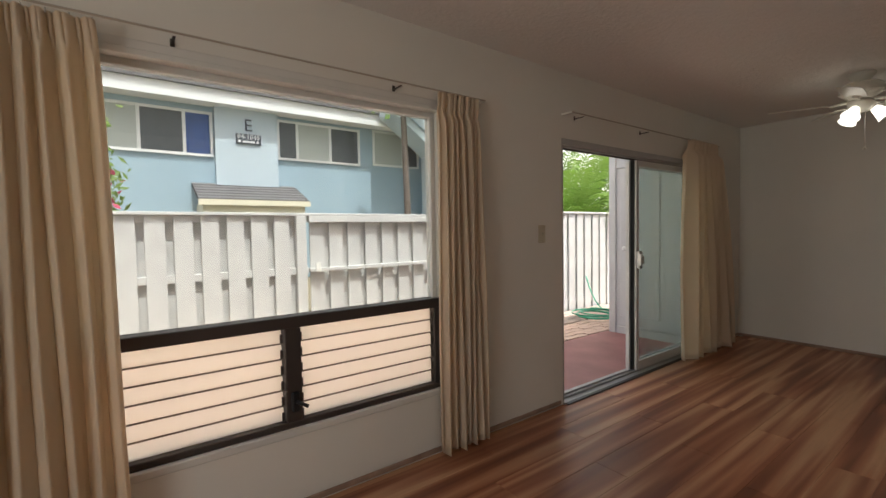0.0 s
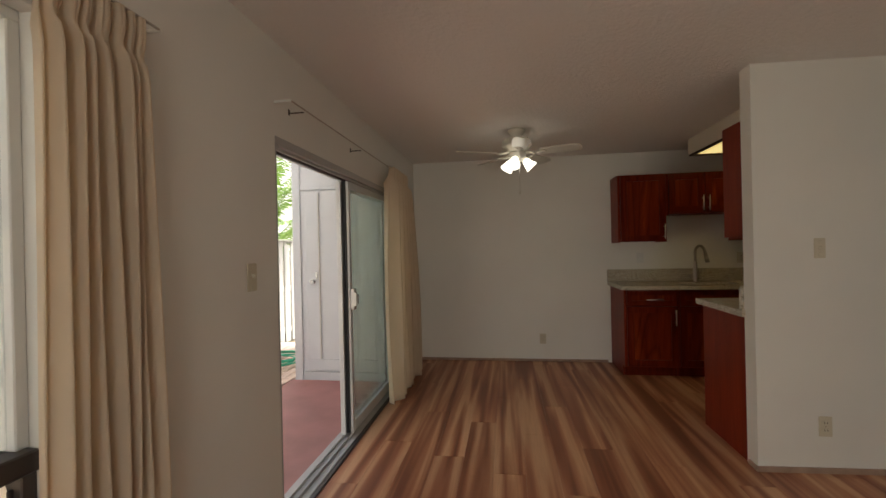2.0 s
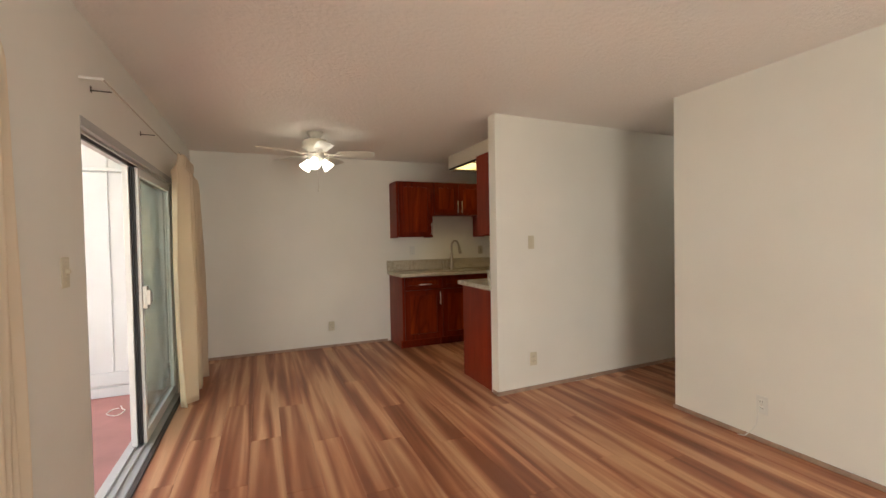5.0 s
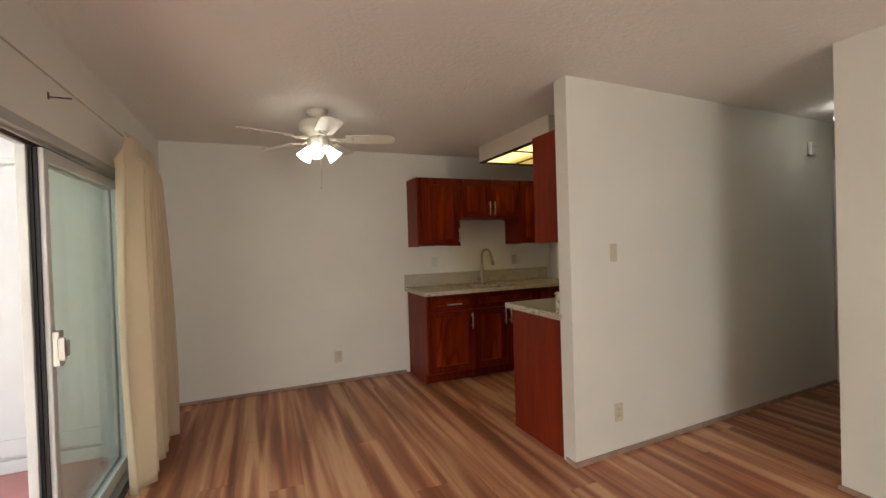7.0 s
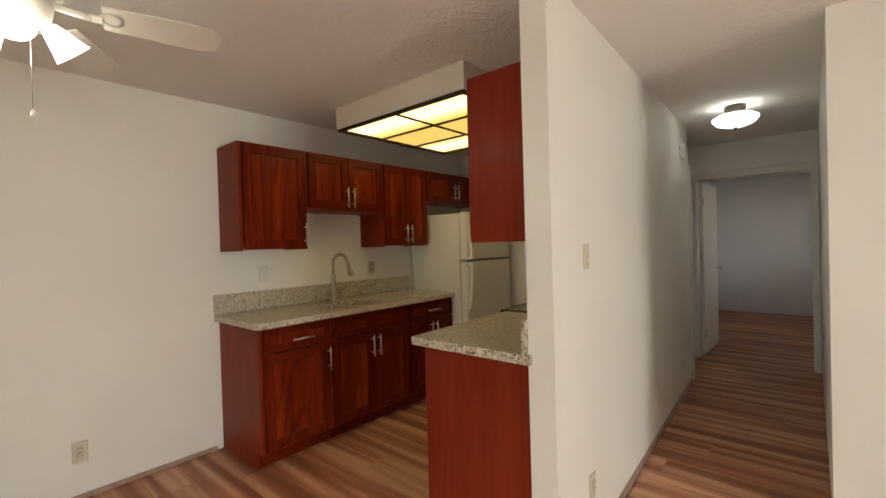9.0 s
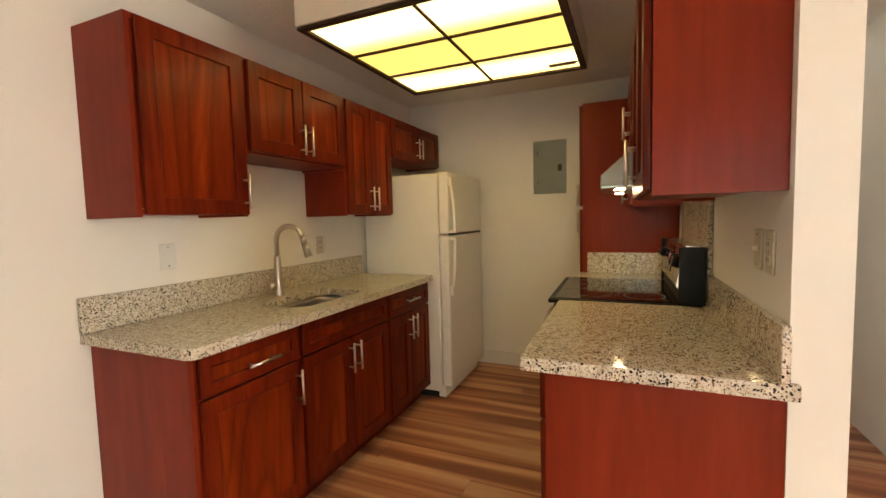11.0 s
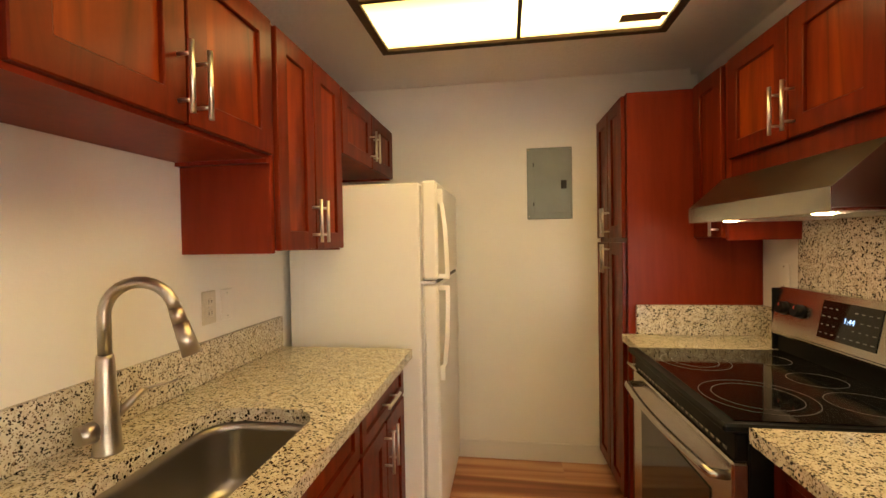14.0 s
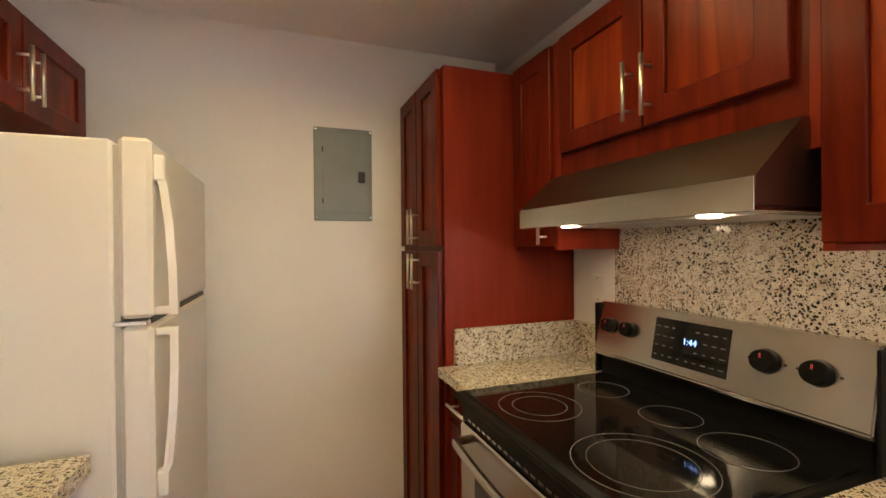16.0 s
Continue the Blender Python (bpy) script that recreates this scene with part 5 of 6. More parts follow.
part("cover_line", boxes((cx_ - 0.0385, -2.655, 2.105, cx_ - 0.0365, -2.585, 2.109)), GASKET, ch)
cs = thing("door_casing", (4.0, -3.42, 0.0), "cream painted casing of the side doorway", "door casing", "door casings", "structure")
part("jamb", boxes((m_(PY) - 0.02, PY - 0.052, 0, 4.16, PY - 0.002, 2.02), bevel=0.004), CASING, cs)
part("jamb", boxes((4.17, -3.799, 0, 4.33, -3.75, 2.02), bevel=0.004), CASING, cs)
part("head", prism(bmesh.new(), [(m_(PY) - 0.01, PY - 0.053), (m_(PY) + 0.13, PY - 0.053), (4.32, -3.749), (4.175, -3.749)], "z", 1.965, 2.019), CASING, cs)
part("strike_plate", boxes((4.24, -3.749, 0.95, 4.27, -3.745, 1.02)), DARK_ALU, cs, "dark strike plate")
cs = thing("door_casing", (3.65, HALL_END + 0.02, 0.0), "cream painted casing of the bedroom doorway", "door casing", "door casings", "structure")
part("jamb", boxes((4.125, HALL_END - 0.12, 0, 4.199, HALL_END + 0.018, 2.06), bevel=0.004), CASING, cs)
part("jamb", boxes((HALL_X + 0.001, HALL_END - 0.12, 0, HALL_X + 0.06, HALL_END + 0.018, 2.06), bevel=0.004), CASING, cs)
part("head", boxes((HALL_X + 0.06, HALL_END - 0.12, 1.98, 4.125, HALL_END + 0.018, 2.06), bevel=0.004), CASING, cs)
bd = thing("door_2", (4.17, HALL_END - 0.15, 0.0), "cream bedroom door standing open into the dim room", "door", "", "structure")
m = Matrix.Translation((4.105, HALL_END - 0.14, 0)) @ Matrix.Rotation(radians(-92), 4, "Z")
bm = boxes((0.0, -0.018, 0.012, 0.74, 0.018, 1.975), bevel=0.003)
bmesh.ops.transform(bm, matrix=m, verts=bm.verts)
lf = part("leaf", bm, CASING, bd)
bm = rod(bmesh.new(), (0.68, -0.06, 0.96), (0.68, 0.06, 0.96), 0.010, seg=12)
rod(bm, (0.68, -0.075, 0.96), (0.68, -0.05, 0.96), 0.026, 0.022)
rod(bm, (0.68, 0.05, 0.96), (0.68, 0.075, 0.96), 0.022, 0.026)
bmesh.ops.transform(bm, matrix=m, verts=bm.verts)
part("knob", bm, CHROME, lf, "metal door knob")
for z in (0.25, 1.75):
    bm = rod(bmesh.new(), (0.0, -0.022, z - 0.045), (0.0, -0.022, z + 0.045), 0.006, seg=8)
    bmesh.ops.transform(bm, matrix=m, verts=bm.verts)
    part("hinge", bm, CHROME, lf)

# ---------- outdoors ----------
# emitting ring added to whiten the low sky and light the windows
bm = lathe(bmesh.new(), (0, 0, -2.0), [(140.0, 0.0), (141.0, 60.0), (139.0, 110.0)], 64, None, False)
structure("backdrop", bm, HAZE, "glowing white ring standing in for the bright low sky", "sky haze")
G_Z = -0.17
structure("ground", boxes((-150, -150, G_Z - 0.3, 150, 150, G_Z)), SOIL, "garden soil and worn grass outside", "ground")
structure("patio_slab", boxes((2.45, N + T + 0.001, G_Z + 0.001, 5.598, 3.86, -0.075), bevel=0.01), SLAB, "red painted concrete patio slab, scuffed", "patio")
structure("patio_slab_west", boxes((-2.5, N + T + 0.001, G_Z + 0.001, 2.448, 3.86, -0.078), bevel=0.01), SLAB, "red painted concrete patio slab", "patio")
structure("patio_soffit", boxes((2.62, 2.952, 2.405, 7.5, 3.42, 2.43), (2.62, 3.421, 2.38, 7.5, 3.45, 2.55), *[(2.62, 2.97 + k * 0.11, 2.398, 7.5, 3.065 + k * 0.11, 2.404) for k in range(4)]), FASCIA, "white boarded soffit above the patio door", "soffit")
structure("eave", boxes((-2.5, N + T + 0.001, 2.43, 7.5, 2.92, 2.47), (-2.5, 2.921, 2.38, 7.5, 2.95, 2.56)), FASCIA, "white boarded eave above the patio", "eave")
structure("roof", boxes((-2.5, -9.0, 2.6, 7.5, 2.97, 2.7)), SHINGLE, "dark shingle roof of the unit", "roof")
structure("wall_outer", boxes((-2.5, N + 0.002, G_Z, W_X - T - 0.001, N + T, 2.42), (E_X + T + 0.001, N + 0.002, G_Z, 7.5, N + T, 2.42)), PALE_BLUE, "pale outer wall", "wall")

# storage closet on the patio
CX, CY1 = 5.60, 3.80
cl = thing("storage_closet", (6.2, 3.27, -0.1), "white painted patio storage closet with a boarded door", "storage closet")
part("side_wall", boxes((CX, N + T + 0.002, G_Z, CX + 0.05, CY1, 2.35)), CLOSET, cl)
part("front_wall", boxes((CX + 0.05, CY1 - 0.05, G_Z, 7.0, CY1, 2.35)), CLOSET, cl)
part("roof_cap", boxes((CX - 0.04, N + T + 0.002, 2.352, 7.05, CY1 + 0.04, 2.40)), FASCIA, cl)
part("corner_board", boxes((CX - 0.018, CY1 - 0.075, G_Z, CX - 0.001, CY1 + 0.015, 2.35), bevel=0.003), CLOSET, cl)
part("foot_board", boxes((CX - 0.02, N + T + 0.002, -0.074, CX - 0.001, CY1 - 0.08, 0.015), bevel=0.003), CLOSET, cl, "painted kick board")
part("header_board", boxes((CX - 0.022, N + T + 0.002, 2.00, CX - 0.001, CY1 - 0.08, 2.035), bevel=0.002), CLOSET, cl)
dr = part("closet_door", boxes((CX - 0.02, 2.80, 0.035, CX - 0.001, 3.66, 1.985), bevel=0.004), CLOSET, cl)
part("door_batten", boxes((CX - 0.034, 3.50, 0.16, CX - 0.021, 3.515, 1.96), bevel=0.002), GASKET, dr)
part("door_batten", boxes((CX - 0.032, 3.16, 0.16, CX - 0.021, 3.172, 2.0), bevel=0.002), CLOSET, dr)
part("door_rail", boxes((CX - 0.032, 2.80, 0.04, CX - 0.021, 3.66, 0.155), bevel=0.002), CLOSET, dr)
part("wall_batten", boxes((CX - 0.012, 3.165, 2.036, CX - 0.001, 3.18, 2.35)), CLOSET, cl)
bm = rod(bmesh.new(), (CX - 0.02, 3.585, 1.0), (CX - 0.065, 3.585, 1.0), 0.012, 0.024)
rod(bm, (CX - 0.022, 3.585, 1.0), (CX - 0.026, 3.585, 1.0), 0.028)
part("door_knob", bm, CHROME, dr, "metal knob")
part("hasp", boxes((CX - 0.04, 3.53, 1.03, CX - 0.021, 3.55, 1.11), bevel=0.003), CHROME, dr, "metal hasp")

# fence: boards face the patio, rails show in the gaps
FNY = 5.10
fence = thing("fence", (2.6, FNY, G_Z), "white painted board fence around the patio", "fence")
rnd = random.Random(11)
part("cap_rail", boxes((-3.0, FNY - 0.045, 1.435, 3.75, FNY + 0.075, 1.465), bevel=0.004), FENCE, fence)
part("cap_rail", boxes((3.78, FNY - 0.045, 1.505, 10.5, FNY + 0.075, 1.535), bevel=0.004), FENCE, fence)
for za, zb in ((0.83, 0.90), (0.05, 0.14), (1.37, 1.434)):
    part("rail", boxes((-3.0, FNY + 0.0, za, 2.13, FNY + 0.038, zb), bevel=0.003), FENCE, fence)
for za, zb in ((0.85, 0.89), (0.05, 0.14), (1.37, 1.434)):
    part("rail", boxes((2.13, FNY - 0.05, za, 3.72, FNY - 0.002, zb), bevel=0.003), FENCE, fence)
for za, zb in ((0.69, 0.77), (0.0, 0.09), (1.42, 1.504)):
    part("rail", boxes((3.80, FNY + 0.0, za, 10.5, FNY + 0.038, zb), bevel=0.003), FENCE, fence)
for x, zt in ((2.05, 1.434), (3.75, 1.50), (6.1, 1.50), (-0.6, 1.434)):
    part("post", boxes((x - 0.05, FNY - 0.05, G_Z, x + 0.05, FNY + 0.04, zt), bevel=0.004), FENCE, fence)


def fence_board(x, w, y, zt):
    part("board", boxes((x, y, G_Z + 0.02 + rnd.uniform(0, 0.02), x + w, y + 0.018, zt - 0.002), bevel=0.003), FENCE, fence)


x = -2.9
while x < 1.98:
    fence_board(x, 0.152, FNY - 0.019, 1.434)
    fence_board(x + 0.10, 0.152, FNY + 0.039, 1.434)
    x += 0.213
x = 2.15
while x < 3.6:
    fence_board(x, 0.152, FNY + 0.003, 1.434)
    fence_board(x + 0.10, 0.152, FNY + 0.045, 1.434)
    x += 0.213
x = 3.84
while x < 10.3:
    fence_board(x, 0.168, FNY - 0.019, 1.504)
    fence_board(x + 0.11, 0.168, FNY + 0.039, 1.504)
    x += 0.215
bk = thing("hanging_hook", (2.2, FNY - 0.06, 0.9), "small white clip on the fence rail", "clip")
part("clip", boxes((2.185, FNY - 0.065, 0.85, 2.245, FNY - 0.051, 0.945), (2.23, FNY - 0.08, 0.85, 2.245, FNY - 0.051, 0.86), bevel=0.003), WHITE_PLASTIC, bk)

# garden hose in loose coils on the boards
hz = thing("garden_hose", (6.15, 4.35, -0.05), "green garden hose coiled loosely on the ground", "hose")
pts = []
for k in range(150):
    a = k / 150 * 2 * math.pi * 4.2
    r = 0.26 + 0.05 * math.sin(a * 0.37) + 0.03 * math.sin(a * 1.9)
    pts.append((6.15 + r * math.cos(a) * 1.2, 4.38 + r * math.sin(a), -0.045 + 0.017 * (k / 150 * 4.2) + 0.03 * max(0, math.sin(a * 0.5))))
for k in range(1, 25):
    t = k / 24
    pts.append((6.40 + 0.25 * t, 4.42 + 0.5 * t, 0.02 + 0.45 * t * t))
part("coil", tube(bmesh.new(), pts, 0.010, 8), HOSE, hz)


# thin white cord dropped in a loop on the slab
lp = thing("cord_loop", (5.12, 3.04, -0.075), "thin white cord lying in a small loop on the slab", "cord")
part("cord", tube(bmesh.new(), [(5.12 + (0.085 + 0.02 * math.sin(2 * a)) * math.cos(a), 3.04 + 0.06 * math.sin(a), -0.0715) for a in (2 * math.pi * k / 28 for k in range(27))] + [(5.24, 3.03, -0.0715), (5.27, 3.045, -0.0715)], 0.0035, 6), WHITE_PLASTIC, lp)

# neighbouring building
def far_window(parent, xa, xb, za, zb, y, splits):
    """splits: rows of x0, x1, material."""
    w = part("window", boxes((xa, y - 0.06, za, xb, y - 0.002, za + 0.07), (xa, y - 0.06, zb - 0.07, xb, y - 0.002, zb), (xa, y - 0.06, za + 0.07, xa + 0.07, y - 0.002, zb - 0.07), (xb - 0.07, y - 0.06, za + 0.07, xb, y - 0.002, zb - 0.07)), FASCIA, parent, "white framed window")
    for x0, x1, mm in splits:
        part("pane", boxes((x0 + 0.02, y - 0.03, za + 0.07, x1 - 0.02, y - 0.01, zb - 0.07)), mm, w)
    for x0, x1, mm in splits[1:]:
        part("window_bar", boxes((x0 - 0.04, y - 0.055, za + 0.07, x0 + 0.04, y - 0.031, zb - 0.07)), FASCIA, w)
    return w


BY = 14.6
bl = thing("apartment_building", (4.0, 18.0, G_Z), "two-storey blue apartment building with white eaves", "apartment building")
part("wall", boxes((-14.0, BY, G_Z, 11.0, BY + 7.0, 5.2)), BLUE, bl)
part("bay_panel", boxes((2.70, BY - 0.22, 2.62, 4.42, BY - 0.001, 5.1)), PALE_BLUE, bl)
part("bay_sill", boxes((2.68, BY - 0.24, 2.58, 4.44, BY - 0.221, 2.64)), FASCIA, bl)
part("fascia", boxes((-14.0, BY - 0.55, 4.93, 11.2, BY - 0.50, 5.30), (-14.0, BY - 0.50, 4.93, 11.2, BY - 0.001, 4.96)), FASCIA, bl)
bm = bmesh.new()
prism(bm, [(BY - 0.62, 5.301), (BY - 0.62, 5.36), (BY + 3.6, 7.55), (BY + 7.6, 5.36), (BY + 7.6, 5.301)], "x", -14.2, 11.3)
roof = part("roof", bm, SHINGLE, bl, "grey shingle roof")
for k in range(10):
    t = k / 10
    yy, zz = BY - 0.60 + 4.1 * t, 5.372 + 2.13 * t
    part("shingle_course", prism(bmesh.new(), [(yy, zz - 0.02), (yy, zz + 0.045), (yy + 0.43, zz + 0.045 + 0.215), (yy + 0.43, zz + 0.19)], "x", -14.2, 11.3), SHINGLE, roof)
part("vent_pipe", rod(bmesh.new(), (1.2, BY + 0.4, 5.7), (1.2, BY + 0.4, 6.35), 0.05), FASCIA, roof)
far_window(bl, -0.75, 2.67, 3.50, 4.76, BY, [(-0.68, 0.92, FAR_BLIND), (0.92, 1.96, FAR_GLASS), (1.96, 2.60, BLUE_CURTAIN)])
far_window(bl, 4.46, 7.26, 3.58, 4.82, BY, [(4.53, 5.08, FAR_GLASS), (5.08, 6.18, FAR_BLIND), (6.18, 7.19, FAR_GLASS)])
far_window(bl, 7.76, 9.70, 3.64, 4.90, BY, [(7.83, 9.0, FAR_BLIND), (9.0, 9.63, FAR_GLASS)])
bm = bmesh.new()
prism(bm, [(BY - 0.001, 2.75), (BY - 0.001, 2.66), (BY - 1.35, 2.12), (BY - 1.40, 2.20)], "x", 2.1, 4.95)
pr = part("porch_roof", bm, SHINGLE, bl, "dark shingled porch roof")
for k in range(6):
    t = k / 6
    part("shingle_course", boxes((2.09, BY - 1.40 + 1.40 * t, 2.20 + 0.55 * t, 4.96, BY - 1.17 + 1.40 * t, 2.235 + 0.55 * t)), SHINGLE, pr)
part("porch_fascia", boxes((2.08, BY - 1.44, 2.04, 4.97, BY - 1.401, 2.19)), CREAM, bl)
part("porch_wall", boxes((2.2, BY - 1.30, G_Z, 4.85, BY - 0.001, 2.10)), CREAM, bl)
sg = part("sign", boxes((3.235, BY - 0.26, 3.92, 3.935, BY - 0.223, 4.215), bevel=0.01), SIGN_DARK, bl, "dark address board")
text_mesh("94-1045", 0.19, SIGN_PALE, sg, "numbers", Matrix.Translation((3.585, BY - 0.265, 4.13)) @ Matrix.Rotation(radians(90), 4, "X"))
part("small_print", boxes((3.30, BY - 0.266, 3.96, 3.36, BY - 0.261, 4.02), (3.42, BY - 0.266, 3.965, 3.74, BY - 0.261, 4.015), (3.80, BY - 0.266, 3.96, 3.86, BY - 0.261, 4.02)), SIGN_PALE, sg)
text_mesh("E", 0.50, SIGN_DARK, bl, "letter", Matrix.Translation((3.585, BY - 0.225, 4.46)) @ Matrix.Rotation(radians(90), 4, "X"), 0.02)

wg = thing("building_wing", (11.5, 13.2, G_Z), "pale blue building wing with slanted timber battens", "building wing")
bm = bmesh.new()
prism(bm, [(9.45, G_Z), (9.45, 3.95), (9.25, 4.12), (7.75, 5.18), (7.75, 8.2), (15.0, 8.2), (15.0, G_Z)], "y", 13.0, 14.0)
part("wall", bm, PALE_BLUE, wg)
for a, b in (((8.0, 5.35), (9.05, 4.62)), ((9.05, 5.25), (10.4, 4.35)), ((8.0, 5.35), (8.0, 8.0)), ((9.05, 5.25), (9.05, 8.0))):
    bm = tube(bmesh.new(), [(a[0], 12.98, a[1]), (b[0], 12.98, b[1])], 0.035, 4)
    part("batten", bm, BLUE, wg)
part("downpipe", rod(bmesh.new(), (9.6, 12.95, G_Z), (9.6, 12.95, 3.9), 0.05), FASCIA, wg)


# plants
def frond(bm, base, heading, length, rise, droop, leaflets, leaf_len, rnd, width=0.028):
    """A curved rachis with paired narrow leaflets."""
    d = Vector((math.cos(heading), math.sin(heading), 0))
    s = Vector((-d.y, d.x, 0))
    pts = [base + d * (length * t) + Vector((0, 0, rise * t - droop * t * t)) for t in (k / 12 for k in range(13))]
    tube(bm, pts, [0.012 * (1 - 0.8 * k / 12) for k in range(13)], 4)
    for k in range(leaflets):
        t = 0.15 + 0.85 * k / leaflets
        i = min(11, int(t * 12))
        p = pts[i].lerp(pts[i + 1], t * 12 - i)
        ax = (pts[i + 1] - pts[i]).normalized()
        ll = leaf_len * (1 - 0.6 * abs(t - 0.45) / 0.55) * rnd.uniform(0.85, 1.1)
        for sg_ in (-1, 1):
            v = (s * sg_ + ax * 0.75 + Vector((0, 0, -0.25 + rnd.uniform(-0.15, 0.15)))).normalized()
            w = ax.cross(v).cross(v).normalized() * width * 0.5
            q = p + v * ll * 0.5 + Vector((0, 0, 0.01))
            e = p + v * ll - Vector((0, 0, ll * 0.25))
            a0, a1, b0, b1, c = bm.verts.new(p - w * 0.4), bm.verts.new(p + w * 0.4), bm.verts.new(q - w), bm.verts.new(q + w), bm.verts.new(e)
            bm.faces.new((a0, a1, b1, b0))
            bm.faces.new((b0, b1, c))


def palm(at, height, crown, n, seed, label, name="palm_tree", lean=(0, 0), r=0.12, leaf_len=0.45, length=1.7):
    rnd = random.Random(seed)
    root = thing(name, at, label, "palm tree")
    x, y, z = at
    pts = [(x + lean[0] * t, y + lean[1] * t, z + height * t) for t in (k / 10 for k in range(11))]
    part("trunk", tube(bmesh.new(), pts, [r * (1 - 0.25 * k / 10 + 0.04 * (k % 2)) for k in range(11)], 12), TRUNK, root)
    top = Vector(pts[-1])
    part("crownshaft", tube(bmesh.new(), [top, top + Vector((0, 0, crown * 0.5)), top + Vector((0, 0, crown))], [r * 0.85, r * 0.9, r * 0.4], 12), CROWNSHAFT, root)
    for k in range(n):
        bm = bmesh.new()
        frond(bm, top + Vector((0, 0, crown * 0.9)), 2 * math.pi * k / n + rnd.uniform(-0.2, 0.2), length * rnd.uniform(0.85, 1.15), rnd.uniform(0.5, 1.3), rnd.uniform(0.9, 1.7), 34, leaf_len, rnd, 0.05)
        part("frond", bm, FROND, root)
    return root


palm((8.02, 12.6, G_Z), 5.25, 0.7, 9, 2, "tall palm with a grey ringed trunk before the building", lean=(-0.15, 0.0), leaf_len=0.28, length=1.0)


def clump_palm(at, n, seed, label, length=1.8, rise=1.7):
    rnd = random.Random(seed)
    root = thing("areca_palm", at, label, "palm")
    for k in range(n):
        bm = bmesh.new()
        h = rnd.uniform(0.3, 1.3)
        b = Vector(at) + Vector((rnd.uniform(-0.35, 0.35), rnd.uniform(-0.3, 0.3), h))
        tube(bm, [Vector((b.x, b.y, at[2])), b], [0.018, 0.012], 5)
        frond(bm, b, rnd.uniform(0, 2 * math.pi), length * rnd.uniform(0.7, 1.1), rise * rnd.uniform(0.7, 1.15), rnd.uniform(0.7, 1.5), 36, 0.42, rnd, 0.035)
        part("frond", bm, FROND, root)
    return root


clump_palm((7.7, 6.35, G_Z), 40, 2, "bright green feathery palm leaning over the fence", 1.5, 3.0)
clump_palm((8.5, 6.9, G_Z), 34, 5, "bright green feathery palm growing behind the fence", 1.8, 3.4)
clump_palm((9.4, 7.2, G_Z), 22, 9, "bright green feathery palm growing behind the fence", 1.9, 2.6)
clump_palm((11.2, 8.6, G_Z), 20, 15, "dense green palm far behind the fence", 2.2, 3.0)


def shrub(at, size, n, seed, label, flowers=0.0):
    """Many small leaf blades on a few limbs, with an uneven outline."""
    rnd = random.Random(seed)
    root = thing("flowering_shrub", at, label, "shrub")
    bm = bmesh.new()
    tips = []
    for k in range(14):
        e = Vector((rnd.gauss(0, size[0] * 0.5), rnd.gauss(0, size[1] * 0.5), rnd.uniform(0.35, 1.0) * size[2]))
        tube(bm, [Vector(at), Vector(at) + e * 0.5 + Vector((0, 0, 0.1)), Vector(at) + e], [0.03, 0.018, 0.006], 5)
        tips.append(Vector(at) + e)
    part("limbs", bm, TRUNK, root)
    for nm, mm, frac in (("leaves", LEAF, 1.0), ("blossoms", BLOSSOM, flowers)):
        if frac <= 0:
            continue
        bm = bmesh.new()
        for k in range(int(n * frac)):
            c = rnd.choice(tips) + Vector((rnd.gauss(0, 0.17), rnd.gauss(0, 0.17), rnd.gauss(0, 0.16)))
            u = Vector((rnd.gauss(0, 1), rnd.gauss(0, 1), rnd.gauss(0, 1))).normalized()
            v = u.orthogonal().normalized() * rnd.uniform(0.02, 0.035)
            u = u * rnd.uniform(0.05, 0.08)
            vs = [bm.verts.new(c - u), bm.verts.new(c + v), bm.verts.new(c + u), bm.verts.new(c - v)]
            bm.faces.new(vs)
        tagged(part(nm, bm, mm, root), kind="stuff")
    return root


shrub((-0.10, 7.2, G_Z), (0.55, 0.6, 2.9), 2200, 3, "flowering shrub with pink blossoms behind the fence", 0.10)
shrub((13.5, 11.0, G_Z), (2.2, 1.2, 4.2), 2600, 6, "leafy green shrub far behind the fence")

# ---------- pavers and deck boards beyond the slab ----------
pv = tagged(new("paver_bed"), "weathered brick pavers and boards beyond the patio slab", "paving", "", "structure")
ORIGIN[pv] = Vector((0, 0, 0))
bed = part("sand_bed", boxes((-2.5, 3.862, G_Z + 0.001, 7.5, FNY - 0.06, -0.098)), SAND, pv)


def shared_mesh(name, sx, sy, sz, bevel, material):
    bm = boxes((-sx / 2, -sy / 2, -sz, sx / 2, sy / 2, 0.0), bevel=bevel)
    me = bpy.data.meshes.new(name)
    bm.to_mesh(me)
    bm.free()
    me.materials.append(material)
    return me


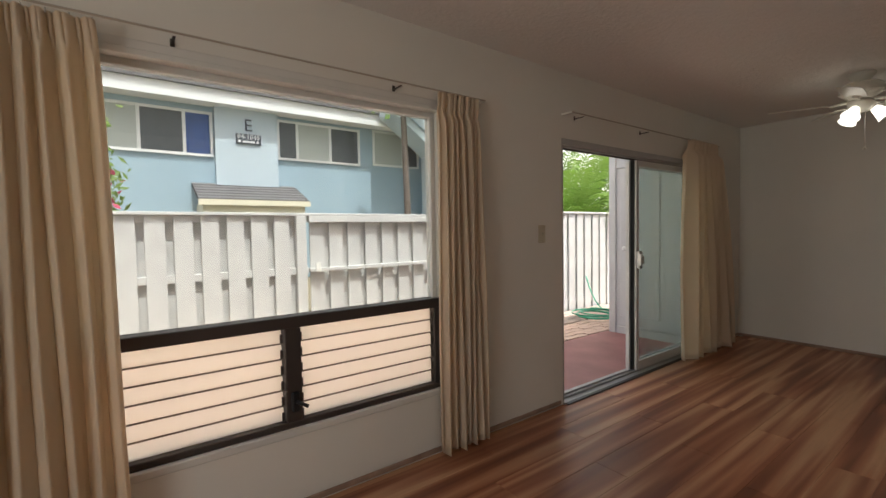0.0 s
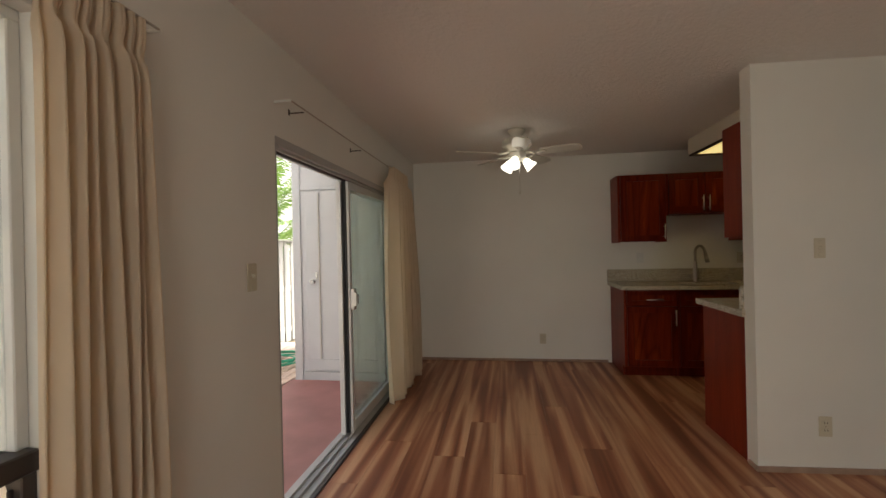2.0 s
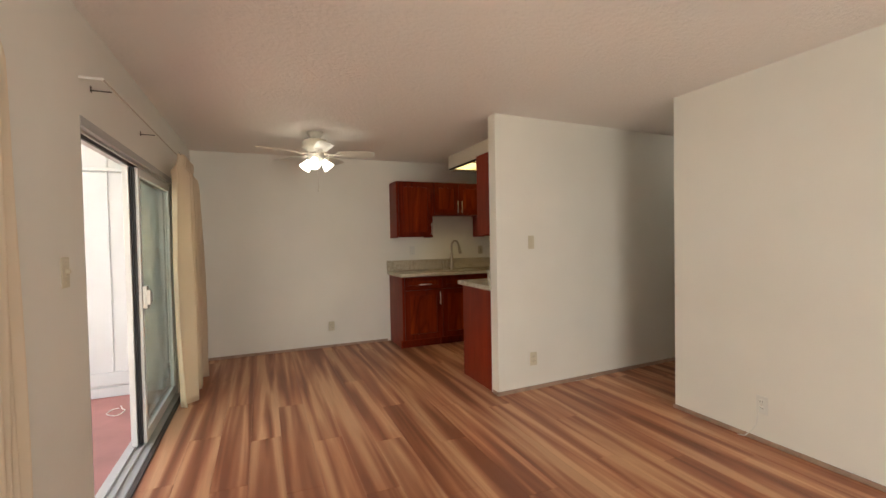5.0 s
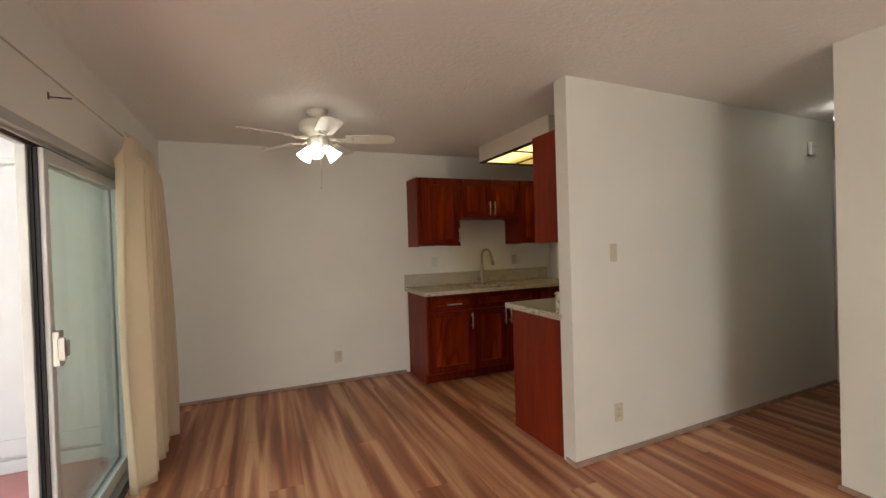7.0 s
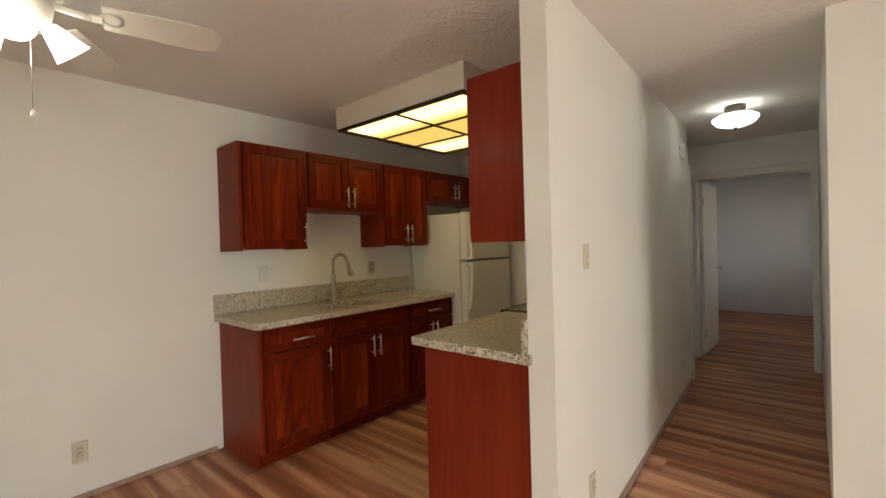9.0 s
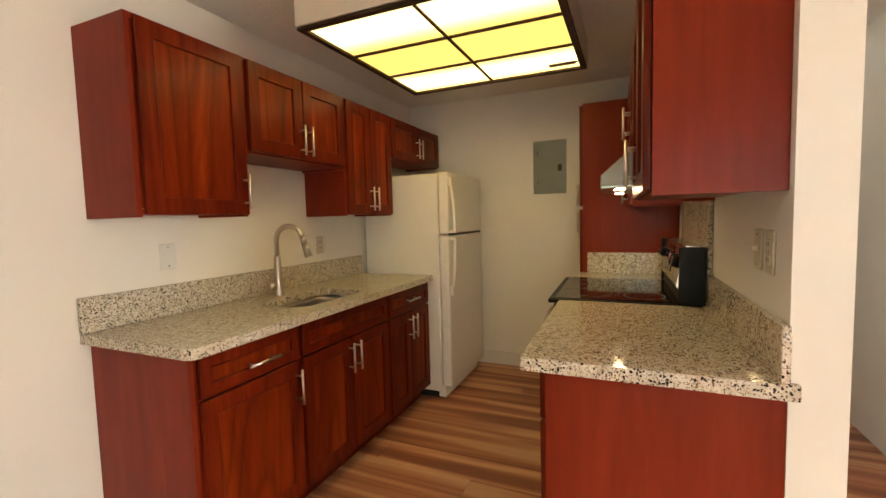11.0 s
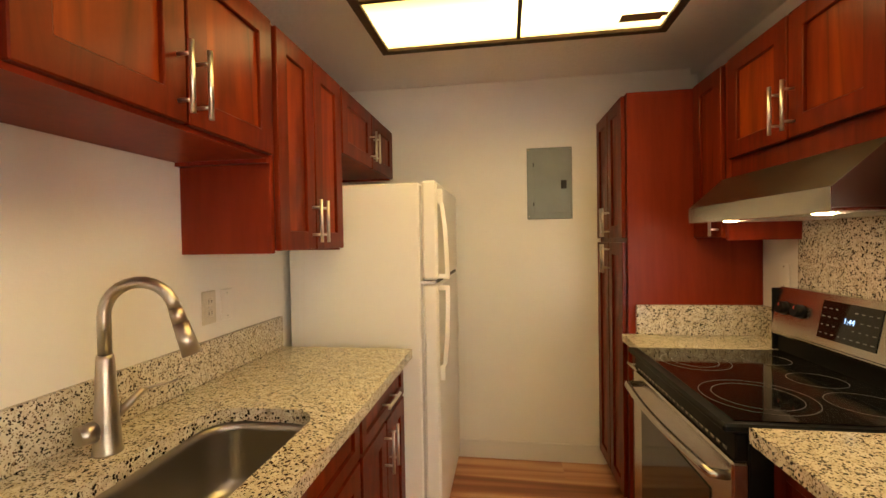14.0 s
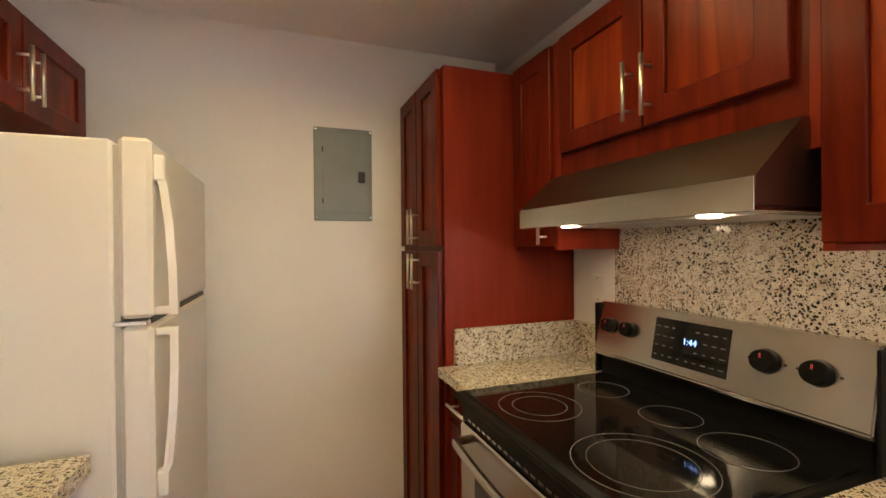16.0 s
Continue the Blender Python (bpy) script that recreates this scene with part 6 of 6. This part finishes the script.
bme = shared_mesh("brick", 0.20, 0.098, 0.05, 0.004, BRICK)
rnd = random.Random(21)
for r in range(5):
    for c in range(23):
        ob = new("brick", bme)
        ob.parent = pv
        ob.location = (2.6 + c * 0.21 + (r % 2) * 0.1, 3.92 + r * 0.108, -0.072 + rnd.uniform(-0.004, 0.004))
        ob.rotation_euler = (rnd.uniform(-0.01, 0.01), rnd.uniform(-0.01, 0.01), rnd.uniform(-0.03, 0.03))
dme = shared_mesh("deck_board", 1.2, 0.135, 0.03, 0.004, DECK)
for r in range(4):
    for c in range(3):
        ob = new("deck_board", dme)
        ob.parent = pv
        ob.location = (4.2 + c * 1.22 + rnd.uniform(-0.02, 0.02), 4.53 + r * 0.145, -0.075 + rnd.uniform(-0.004, 0.004))

# ---------- laminate floor: one object a board ----------
fl = structure("floor", boxes((W_X - T, -7.8, -0.1, E_X + T, N - 0.001, -0.009)), PLANK, "streaked red-brown wood laminate floor", "floor")
PW, PL = 0.19, 1.285
rnd = random.Random(7)
CACHE = {}


def plank_mesh(sx, sy):
    key = (round(sx, 3), round(sy, 3))
    if key not in CACHE:
        CACHE[key] = shared_mesh("plank", key[0] - 0.0012, key[1] - 0.0012, 0.0085, 0.0008, PLANK)
    return CACHE[key]


def lay(x0, x1, y0, y1, phase):
    y = y0
    row = 0
    while y < y1 - 0.005:
        w = min(PW, y1 - y)
        x = x0 - ((row * 0.43 + phase) % 1.0) * PL
        while x < x1:
            a, b = max(x, x0), min(x + PL, x1)
            if b - a > 0.02:
                ob = new("plank", plank_mesh(b - a, w))
                ob.parent = fl
                ob.location = ((a + b) / 2, y + w / 2, 0.0)
            x += PL
        y += w
        row += 1


lay(W_X + 0.001, E_X - 0.001, P_END, N - 0.052, 0.1)
lay(W_X + 0.001, PX0 + 0.02, S_Y + 0.001, P_END, 0.7)
lay(PX1 + 0.001, E_X - 0.001, K_Y + 0.001, P_END, 0.3)
lay(HALL_X, PX0 + 0.14, PY, S_Y, 0.55)
lay(HALL_X, 4.55, -4.3, PY, 0.2)
lay(2.001, 5.0, -7.68, -4.3, 0.85)
